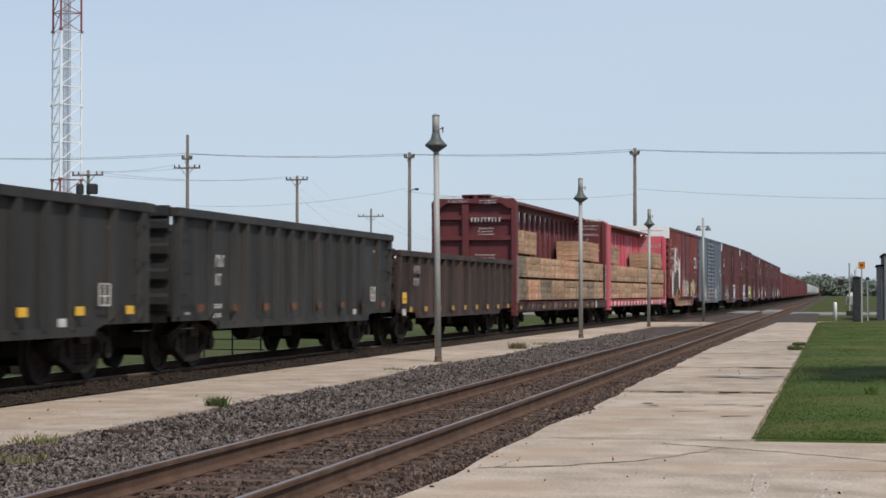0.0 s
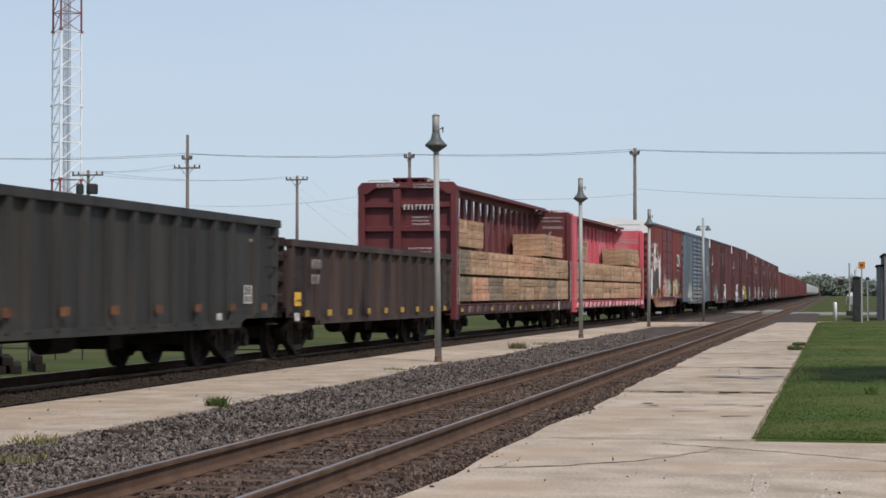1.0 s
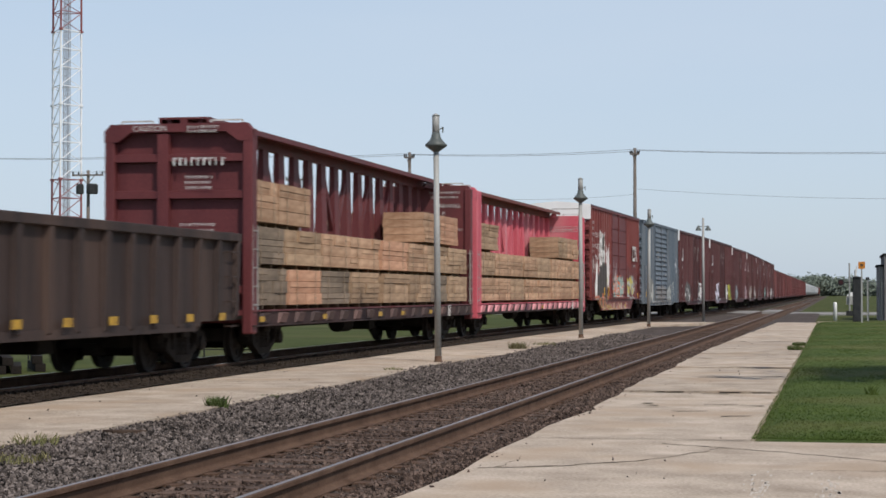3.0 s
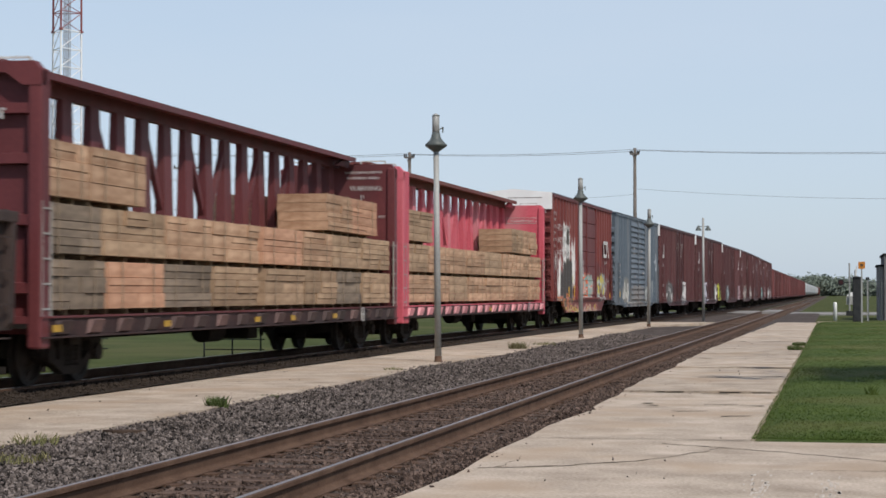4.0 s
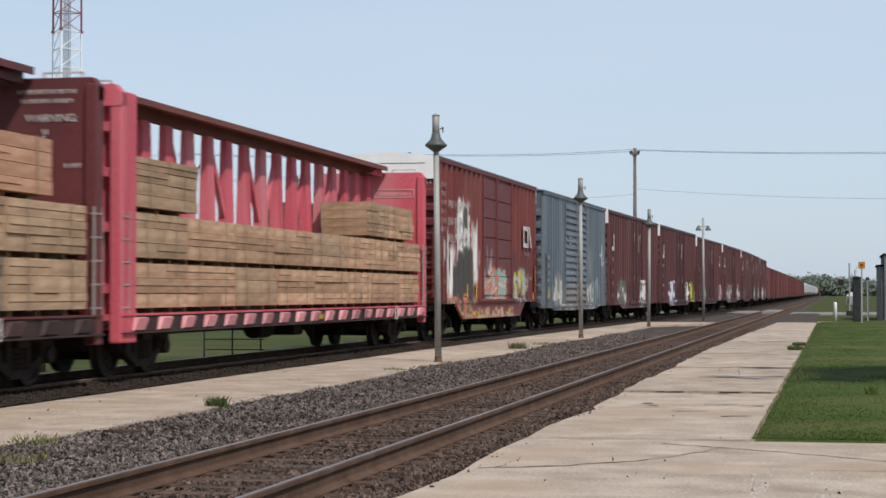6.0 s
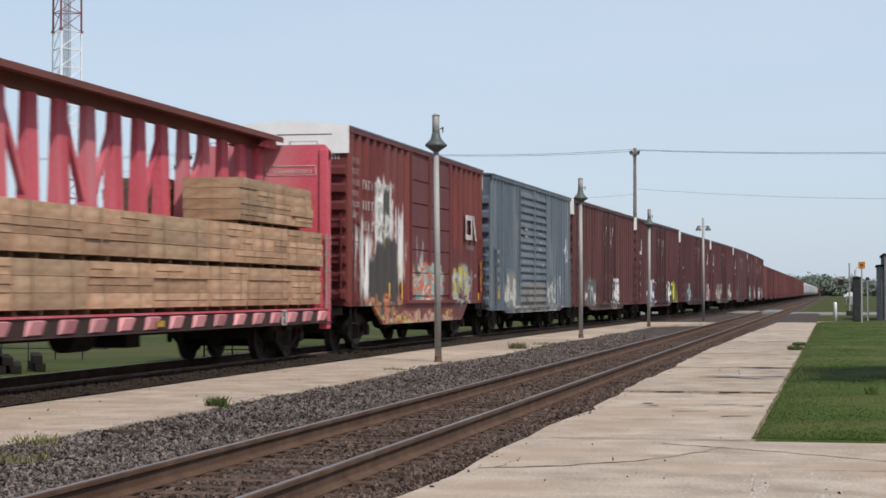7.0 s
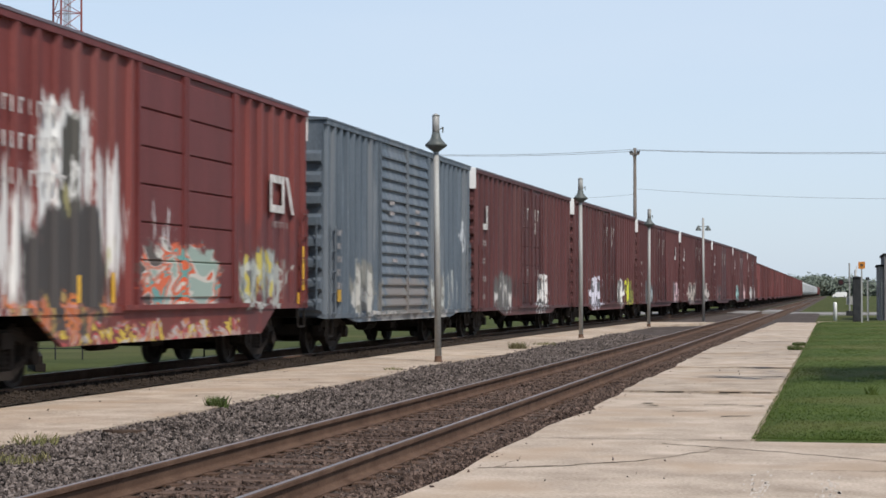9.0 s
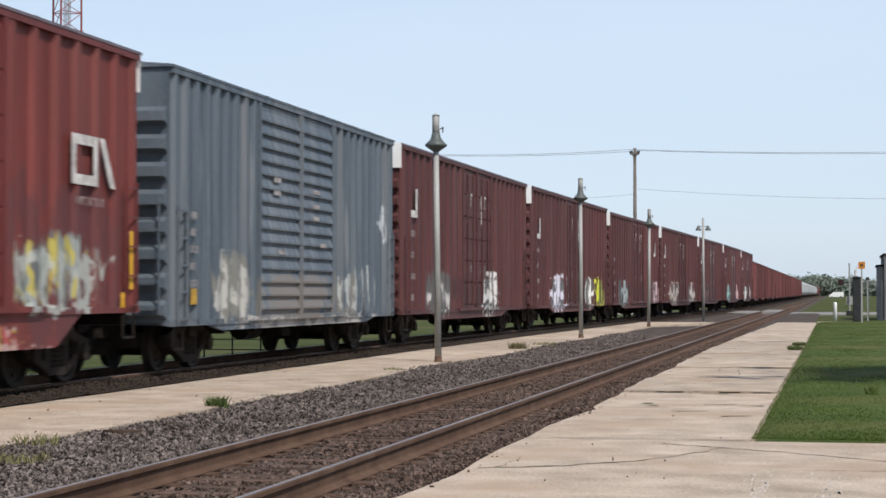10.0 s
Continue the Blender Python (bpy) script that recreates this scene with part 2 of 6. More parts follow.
POST = surf("lamp_post_grey", (0.25, 0.245, 0.23), (0.4, 0.395, 0.37), 1.5, 0.6, 0.1, bump=0.1, stretch=(1, 1, 0.4), dirt=(0.29, 0.25, 0.215))
LAMPDARK = surf("lamp_head_green_grey", (0.06, 0.07, 0.065), (0.12, 0.13, 0.12), 4, 0.5, bump=0.05)
POLE = surf("pole_wood", (0.1, 0.085, 0.07), (0.2, 0.17, 0.15), 2, 0.9, bump=0.3, stretch=(3, 3, 0.3))
WIRE = surf("wire", (0.2, 0.21, 0.23), (0.26, 0.27, 0.29), 2, 0.7, bump=0)
TOWERWHITE = surf("tower_white", (0.75, 0.75, 0.75), (0.82, 0.82, 0.82), 2, 0.5, bump=0)
TOWERRED = surf("tower_red", (0.2, 0.06, 0.06), (0.28, 0.09, 0.085), 2, 0.6, bump=0)
CABLE = surf("tower_cable", (0.2, 0.2, 0.22), (0.32, 0.32, 0.34), 2, 0.6, bump=0)
DARKBOX = surf("dark_metal", (0.022, 0.023, 0.024), (0.05, 0.052, 0.052), 3, 0.85)
SIDING = surf("weathered_siding", (0.216, 0.203, 0.196), (0.365, 0.351, 0.338), 1.2, 0.85, stretch=STREAK)
DARKSIDING = surf("dark_siding", (0.133, 0.127, 0.125), (0.247, 0.237, 0.232), 1.2, 0.85, stretch=STREAK)
BARK = surf("bark", (0.06, 0.045, 0.035), (0.14, 0.11, 0.09), 4, 0.9)
# Pale grey-green: distance haze is mixed into the leaf colour.
HAZYLEAF = surf("leaf", (0.14, 0.168, 0.135), (0.22, 0.248, 0.195), 0.3, 0.9, bump=0, island=0.12)
LENS = surf("signal_lens", (0.03, 0.008, 0.008), (0.05, 0.012, 0.012), 5, 0.4, bump=0)


# ---- mesh helpers ----
class Solid:
    """Collects boxes, tubes and prisms into one mesh."""

    def __init__(self):
        self.v, self.f = [], []

    def quad_box(self, p):
        i = len(self.v)
        self.v += [tuple(q) for q in p]
        self.f += [tuple(i + j for j in f) for f in ((3, 2, 1, 0), (4, 5, 6, 7), (0, 1, 5, 4), (1, 2, 6, 5), (2, 3, 7, 6), (3, 0, 4, 7))]
        return self

    def box(self, x0, x1, y0, y1, z0, z1):
        return self.quad_box([(x, y, z) for z in (z0, z1) for x, y in ((x0, y0), (x1, y0), (x1, y1), (x0, y1))])

    def bar(self, p, q, w, h=None, up=(0, 0, 1)):
        """A square bar from p to q."""
        p, q = Vector(p), Vector(q)
        d = (q - p).normalized()
        side = d.cross(Vector(up))
        side = side.normalized() if side.length > 1e-3 else Vector((1, 0, 0))
        top = side.cross(d)
        a, b = side * w / 2, top * (h or w) / 2
        return self.quad_box([p - a - b, p + a - b, p + a + b, p - a + b, q - a - b, q + a - b, q + a + b, q - a + b])

    def tube(self, p, q, r, r2=None, n=10, caps=True):
        p, q = Vector(p), Vector(q)
        d = (q - p).normalized()
        a = d.orthogonal().normalized()
        b = d.cross(a)
        i = len(self.v)
        for c, rad in ((p, r), (q, r if r2 is None else r2)):
            for j in range(n):
                t = 2 * math.pi * j / n
                self.v.append(tuple(c + (a * math.cos(t) + b * math.sin(t)) * rad))
        self.f += [(i + j, i + (j + 1) % n, i + n + (j + 1) % n, i + n + j) for j in range(n)]
        if caps:
            self.f += [tuple(i + j for j in reversed(range(n))), tuple(i + n + j for j in range(n))]
        return self

    def lathe(self, c, profile, n=20):
        """Turned about the vertical through c: profile of (radius, height)."""
        i = len(self.v)
        for r, z in profile:
            for j in range(n):
                t = 2 * math.pi * j / n
                self.v.append((c[0] + r * math.cos(t), c[1] + r * math.sin(t), c[2] + z))
        for a in range(len(profile) - 1):
            self.f += [(i + a * n + j, i + a * n + (j + 1) % n, i + (a + 1) * n + (j + 1) % n, i + (a + 1) * n + j) for j in range(n)]
        self.f += [tuple(i + j for j in reversed(range(n))), tuple(i + (len(profile) - 1) * n + j for j in range(n))]
        return self

    def prism(self, outline, axis, a, b):
        """A flat outline drawn out along an axis; the outline gives the other two coordinates in order."""
        n, i = len(outline), len(self.v)
        for c in (a, b):
            for u, w in outline:
                self.v.append({"x": (c, u, w), "y": (u, c, w), "z": (u, w, c)}[axis])
        self.f += [(i + j, i + (j + 1) % n, i + n + (j + 1) % n, i + n + j) for j in range(n)]
        self.f += [tuple(i + j for j in reversed(range(n))), tuple(i + n + j for j in range(n))]
        return self

    def mesh(self, name, mat):
        me = bpy.data.meshes.new(name)
        me.from_pydata(self.v, [], self.f)
        bm = bmesh.new()
        bm.from_mesh(me)
        bmesh.ops.recalc_face_normals(bm, faces=bm.faces)
        bm.to_mesh(me)
        bm.free()
        me.materials.append(mat)
        return me


def part(name, solid, mat, parent, label="", at=None, bevel=0.0):
    ob = new(name, solid.mesh(name, mat) if isinstance(solid, Solid) else solid)
    ob.parent = parent
    if at is not None:
        ob.matrix_basis = at
    if bevel:
        m = ob.modifiers.new("bevel", "BEVEL")
        m.width, m.segments, m.limit_method = bevel, 2, "ANGLE"
    return tagged(ob, label)


def thing(name, label, category, group="", kind="", at=None):
    ob = new(name)
    ob.empty_display_size = 0.3
    if at is not None:
        ob.matrix_basis = at
    return tagged(ob, label, category, group, kind)


def smooth(ob):
    for p in ob.data.polygons:
        p.use_smooth = True
    return ob


# ---- the line of the train's track ----
BED = 0.09
SPEED = 9.566


def lane(y):
    u = min(max((y - 40) / 140, 0), 1)
    return -12.15 + 3.05 * (3 * u * u - 2 * u ** 3)


ALONG = [(-150.0, lane(-150.0), 0.0)]
while ALONG[-1][0] < 1300:
    y0, x0, s0 = ALONG[-1]
    ALONG.append((y0 + 1, lane(y0 + 1), s0 + math.hypot(1, lane(y0 + 1) - x0)))
OFFSET = next(s for y, x, s in ALONG if y == 0)
TABLE_S = np.array([s - OFFSET for y, x, s in ALONG])
TABLE_Y = np.array([y for y, x, s in ALONG])


def on_track(s):
    y = float(np.interp(s, TABLE_S, TABLE_Y))
    return lane(y), y


def car_pose(middle, trucks):
    x0, y0 = on_track(middle - trucks / 2)
    x1, y1 = on_track(middle + trucks / 2)
    return pose((x0 + x1) / 2, (y0 + y1) / 2, BED, 0, 0, math.degrees(math.atan2(x0 - x1, y1 - y0)))


MOVING = []
WHEELS = []


# ---- ground, tracks, platforms ----
def sheet(name, mat, nodes_x, nodes_y, height, label, category):
    v = [(x, y, height(x, y)) for y in nodes_y for x in nodes_x]
    w = len(nodes_x)
    f = [(j * w + i, j * w + i + 1, (j + 1) * w + i + 1, (j + 1) * w + i) for j in range(len(nodes_y) - 1) for i in range(w - 1)]
    me = bpy.data.meshes.new(name)
    me.from_pydata(v, [], f)
    me.materials.append(mat)
    return tagged(smooth(new(name, me)), label, category, kind="structure")


def ground_height(x, y):
    return -0.29 + 0.03 * noise.noise((x * 0.15, y * 0.15, 0))


steps = [-3000, -1200, -500, -200, -100] + list(range(-60, 61, 4)) + [100, 200, 500, 1200, 3000]
sheet("ground", GRASS, steps, [-300, -100, -40] + list(range(-20, 200, 6)) + [260, 400, 700, 1200, 2400, 4500], ground_height,
      "flat green grassland reaching to the horizon", "ground")


def bed_profile(u, top, half, slope=1.5):
    """Height of a ballast bed at u metres from its middle."""
    return top if abs(u) < half else max(top - (abs(u) - half) / slope, -0.6)


def ballast(name, mat, line, top, half, y0, y1, label, rough_amount):
    us = [-half - 0.7, -half - 0.3, -half] + [-half + (2 * half) * i / 18 for i in range(1, 18)] + [half, half + 0.3, half + 0.7]
    ys = []
    y = y0
    while y < y1:
        ys.append(y)
        y += 6 if y < 4 else 0.16 if y < 45 else (0.5 if y < 110 else 12)
    ys.append(y1)
    v = []
    for y in ys:
        for u in us:
            x = line(y) + u
            v.append((x, y, bed_profile(u, top, half) + rough_amount * noise.noise((x * 6, y * 6, 1)) + rough_amount * noise.noise((x * 17, y * 17, 3))))
    w = len(us)
    f = [(j * w + i, j * w + i + 1, (j + 1) * w + i + 1, (j + 1) * w + i) for j in range(len(ys) - 1) for i in range(w - 1)]
    me = bpy.data.meshes.new(name)
    me.from_pydata(v, [], f)
    me.materials.append(mat)
    return tagged(new(name, me), label, "ballast", kind="structure")


NEAR = -4.84


def near_line(y):
    return NEAR


ballast("ballast_near", BALLAST, near_line, -0.21, 1.75, -60, 900, "grey-brown crushed stone ballast under the empty track", 0.022)
ballast("ballast_far", DIRTSHADE, lane, BED - 0.2, 1.75, -60, 1100, "dirty ballast under the freight train, darkened for its shade", 0.02)


def strip_top(x):
    return -0.09 - 0.06 * (x + 8.2)


sheet("ballast_strip", BALLAST, [-9.3 + 0.25 * i for i in range(13)], [-60, -40, -20, 0] + [4 + 0.2 * i for i in range(510)], lambda x, y: strip_top(max(x, -8.3)) - (0.04 if x < -8.2 else 0) + 0.025 * noise.noise((x * 5, y * 5, 2)) + 0.015 * noise.noise((x * 15, y * 15, 2)),
      "loose grey stones between the track and the platform", "ballast")
# packed dirty fill between the train's near rail and the platform
fill_u = [0.82, 0.95, 1.1, 1.3, 1.6]
fill_y = [-60, -40, -20, 0] + [4 + 0.3 * i for i in range(300)]
fill_v = [(lane(y) + u, y, BED - 0.055 - 0.1 * max(0, u - 0.95) + 0.012 * noise.noise((u * 9, y * 9, 6)) + 0.01 * noise.noise((u * 25, y * 25, 6))) for y in fill_y for u in fill_u]
fill_f = [(j * 5 + i, j * 5 + i + 1, (j + 1) * 5 + i + 1, (j + 1) * 5 + i) for j in range(len(fill_y) - 1) for i in range(4)]
fill = bpy.data.meshes.new("track_fill")
fill.from_pydata(fill_v, [], fill_f)
fill.materials.append(DIRTSHADE)
tagged(new("track_fill", fill), "dirty brown fill between the rail and the platform", "ballast", kind="structure")

RAIL = [(-0.076, -0.186), (0.076, -0.186), (0.076, -0.174), (0.016, -0.155), (0.009, -0.14), (0.009, -0.055), (0.037, -0.04), (0.037, -0.008), (0.029, 0.0),
        (-0.029, 0.0), (-0.037, -0.008), (-0.037, -0.04), (-0.009, -0.055), (-0.009, -0.14), (-0.016, -0.155), (-0.076, -0.174)]


def rail(parent, line, u, z, y0, y1, step, head):
    """A rail with its worn, polished head as a part of its own."""
    ys = [y0]
    while ys[-1] < y1:
        ys.append(ys[-1] + step)
    for name, mat, outline in (("rail", RUST, RAIL), ("rail_head", head, [(-0.024, 0.0), (0.024, 0.0), (0.018, 0.002), (-0.018, 0.002)])):
        n = len(outline)
        v = [(line(y) + u + a, y, z + b) for y in ys for a, b in outline]
        f = [(j * n + i, j * n + (i + 1) % n, (j + 1) * n + (i + 1) % n, (j + 1) * n + i) for j in range(len(ys) - 1) for i in range(n)]
        me = bpy.data.meshes.new(name)
        me.from_pydata(v, [], f)
        me.materials.append(mat)
        ob = new(name, me)
        ob.parent = parent
        tagged(ob, "rusty brown steel rail" if name == "rail" else "polished running surface of the rail")


track_near = thing("track_near", "empty railway track with rusty rails on wooden ties", "railway track", kind="structure")
track_far = thing("track_far", "railway track under the moving freight train", "railway track", kind="structure")
for u in (-0.7535, 0.7535):
    rail(track_near, near_line, u, 0.0, -60, 900, 480, SHINE)
    rail(track_far, lane, u, BED, -60, 1100, 4, POLISHED)

# the lane between the tracks: concrete island platform
def isle_far(y):
    return min(lane(y) + 1.42 + 0.12 * noise.noise((0, y * 0.3, 0)) + 0.07 * noise.noise((0, y * 1.7, 4)), -5.3)


def isle_near(y):
    return -7.98 + (0.25 * noise.noise((3, y * 0.12, 0)) + 0.1 * noise.noise((5, y * 0.9, 0))) + (0.5 * min(max((y - 84) / 14, 0), 1) * 4.6)


def slab_piece(parent, name, edge_a, edge_b, y0, y1, z, depth, n=6):
    """A concrete slab between two lengthwise edges."""
    ys = [y0 + (y1 - y0) * i / n for i in range(n + 1)]
    s = Solid()
    for y in ys:
        s.v += [(edge_a(y), y, z - depth), (edge_b(y), y, z - depth), (edge_b(y), y, z), (edge_a(y), y, z)]
    for j in range(n):
        a, b = j * 4, j * 4 + 4
        s.f += [(a, a + 1, b + 1, b), (a + 1, a + 2, b + 2, b + 1), (a + 2, a + 3, b + 3, b + 2), (a + 3, a, b, b + 3)]
    s.f += [(0, 3, 2, 1), (n * 4, n * 4 + 1, n * 4 + 2, n * 4 + 3)]
    return part(name, s, CONCRETE, parent)


island_platform = thing("platform_island", "low worn concrete platform between the two tracks", "platform", kind="structure")
y = -60.0
while y < 95:
    long = 6.0
    slab_piece(island_platform, "slab", isle_far, isle_near, y, min(y + long - 0.02, 96), -0.05 - 0.008 * random.random(), 0.3, 14)
    y += long

side_platform = thing("platform_side", "cracked pale concrete platform beside the track", "platform", kind="structure")


def side_left(y):
    lean = float(np.interp(y, [29.2, 29.4, 40, 50, 66, 97], [0.0, -0.04, -0.06, -0.18, -0.06, 0.3]))
    return -3.2 + 0.1 * noise.noise((7, y * 0.35, 0)) + 0.05 * noise.noise((9, y * 1.3, 0)) + lean


def side_right(y):
    return -0.86 + 0.05 * noise.noise((11, y * 0.6, 0)) + 0.04 * noise.noise((13, y * 2.1, 0))


def apron_right(y):
    return 9.0


JOINTS = [-39.0, -33.0, -27.0, -21.0, -15.0, -9.0, -3.0, 3.0, 9.0, 19.65, 24.5, 29.26, 34.05, 38.78, 43.7, 48.0, 54.0, 60.0, 66.0, 72.0, 78.0, 84.0, 90.0, 99.5]
GAPS = {19.65: 0.09, 29.26: 0.3, 34.05: 0.22, 38.78: 0.3, 43.7: 0.3, 48.0: 0.2}
LIFT = {29.26: 0.022, 34.05: 0.012, 38.78: 0.02}
for a, b in zip(JOINTS, JOINTS[1:]):
    slab_piece(side_platform, "slab", side_left, apron_right if b <= 19.65 else side_right, a, b - GAPS.get(b, 0.04), -0.1 - (0.012 * random.random() if a > 19 else 0) + LIFT.get(a, 0), 0.3, 8)
# soil under the joints
base = Solid().box(-3.0, 8.5, -38.5, 19.6, -0.3, -0.13).box(-3.0, -0.95, 19.6, 99, -0.3, -0.128)
part("joint_soil", base, CRACK, side_platform, "dark soil in the joints of the slabs")


def crack(points, width):
    """A crack: a thin dark dirt-filled line that wanders over the slabs."""
    s = Solid()
    rows = []
    for (x0, y0), (x1, y1) in zip(points, points[1:]):
        n = max(2, int(math.hypot(x1 - x0, y1 - y0) / 0.12))
        rows += [(x0 + (x1 - x0) * i / n, y0 + (y1 - y0) * i / n) for i in range(n)]
    rows.append(points[-1])
    for i, (x, y) in enumerate(rows):
        dx = 0.1 * noise.noise((x * 3, y * 3, 5))
        dy = 0.07 * noise.noise((x * 2.2, y * 2.2, 8)) + 0.05 * noise.noise((x * 9, y * 9, 8))
        w = width * (0.3 + 1.6 * abs(noise.noise((x * 5, y * 5, 2))))
        s.v += [(x + dx, y + dy - w, -0.0965), (x + dx, y + dy + w, -0.0965)]
    s.f = [(2 * i, 2 * i + 2, 2 * i + 3, 2 * i + 1) for i in range(len(rows) - 1)]
    part("crack", s, CRACK, side_platform, "dirt-filled crack across the concrete")


crack([(-3.06, 16.04), (-2.49, 16.32), (-2.17, 16.66), (-1.8, 17.01), (-1.51, 17.51), (-1.24, 18.22), (-1.11, 18.86)], 0.045)
crack([(-2.9, 16.07), (-2.87, 16.7), (-2.82, 17.31)], 0.035)
crack([(-1.71, 19.09), (-1.1, 18.66), (-0.59, 18.36), (0.46, 17.49), (2.2, 16.6)], 0.028)
crack([(-0.52, 16.35), (0.05, 16.47), (1.2, 16.6)], 0.012)
crack([(-3.1, 19.58), (-1.9, 19.72), (-1.0, 19.66)], 0.016)
crack([(-1.15, 19.62), (-0.84, 19.66)], 0.05)
crack([(-2.05, 24.36), (-1.62, 24.5)], 0.05)
crack([(-1.25, 25.82), (-0.94, 25.72)], 0.05)
crack([(-2.61, 26.02), (-2.45, 26.05)], 0.06)
crack([(-3.1, 29.2), (-2.1, 29.3), (-0.9, 29.25)], 0.07)
crack([(-2.44, 34.1), (-1.6, 34.0), (-0.88, 33.95)], 0.08)
crack([(-1.93, 38.8), (-0.85, 38.74)], 0.11)
crack([(-1.77, 43.6), (-0.93, 43.8)], 0.12)
crack([(-1.2, 51.3), (-0.9, 51.37)], 0.45)
crack([(-1.18, 55.7), (-0.92, 55.75)], 0.4)
crack([(-2.4, 60.0), (-1.2, 60.1)], 0.15)

chips = random.Random(21)
for i in range(34):
    y = 22 + 55 * chips.random()
    x = -0.95 - 1.9 * chips.random() ** 1.6
    crack([(x - 0.12 - 0.4 * chips.random(), y), (x, y + chips.uniform(-0.15, 0.15))], 0.02 + 0.0016 * y)

wear = random.Random(6)
for x0 in (-0.6, -0.05):
    s = Solid()
    for i in range(46):
        x, y, w = x0 + wear.gauss(0, 0.05), 14.6 + wear.gauss(0, 0.7), wear.uniform(0.004, 0.012)
        s.box(x - w, x + w, y, y + wear.uniform(0.04, 0.25), -0.12, -0.0975)
    tagged(part("faded_paint", s, PALE, side_platform, "faded pale scuffs of paint on the concrete"), kind="stuff")

# lawn, slightly proud of the slabs
lawn_x = [-0.86 + 0.35 * i for i in range(60)]
lawn_y = [19.6 + 0.4 * i for i in range(205)]
sheet("lawn", LAWN, lawn_x, lawn_y, lambda x, y: -0.085 + 0.012 * noise.noise((x * 0.6, y * 0.6, 0)) + 0.008 * noise.noise((x * 4, y * 4, 0)) - (0.1 if x < -0.8 or y < 19.7 else 0),
      "mown green lawn beside the platform", "lawn")

# bare brown dirt round the ends of the platforms
for name, x0, x1, y0, y1 in (("ground_dirt_between", -10.4, -6.4, 95.5, 148.0), ("ground_dirt_beside", -3.3, -1.0, 99.2, 148.0)):
    sheet(name, BALLAST, [x0 + (x1 - x0) * i / 12 for i in range(13)], [y0 + (y1 - y0) * i / 60 for i in range(61)], lambda x, y, mid=(x0 + x1) / 2, half=(x1 - x0) / 2: -0.15 - 0.14 * max(0, abs(x - mid) / half - 0.6 + 0.5 * noise.noise((x, y * 0.2, 1))) + 0.02 * noise.noise((x * 3, y * 3, 2)),
          "bare brown dirt and old ballast in the grass", "dirt")

# small concrete pad past the lawn
tagged(new("pavement_pad", Solid().box(-0.9, 0.16, 104, 109.5, -0.34, -0.2).mesh("pavement_pad", CONCRETE)), "small pale concrete pad in the grass", "pavement", kind="structure")

# road over the tracks
road = Solid()
ys = (148, 164)
road.box(-70, -13.2, *ys, -0.3, -0.21).box(-8.4, -6.2, *ys, -0.3, -0.1).box(-3.4, 90, *ys, -0.3, -0.21)
road.box(-5.5, -4.18, *ys, -0.3, -0.01).box(-10.05, -9.3, *ys, -0.3, 0.06)
tagged(new("road", road.mesh("road", ROAD)), "pale asphalt road crossing the tracks", "road", kind="structure")


# ---- the freight train ----
def coupler(car, y, sign):
    s = Solid().box(-0.09, 0.09, min(y, y + sign * 0.5), max(y, y + sign * 0.5), 0.72, 0.92).box(-0.17, 0.14, min(y + sign * 0.38, y + sign * 0.62), max(y + sign * 0.38, y + sign * 0.62), 0.69, 0.95)
    s.tube((0.2, y, 0.7), (0.2, y + sign * 0.35, 0.42), 0.03, n=6)
    part("coupler", s, UNDER, car)


TRUCK_MESH = {}


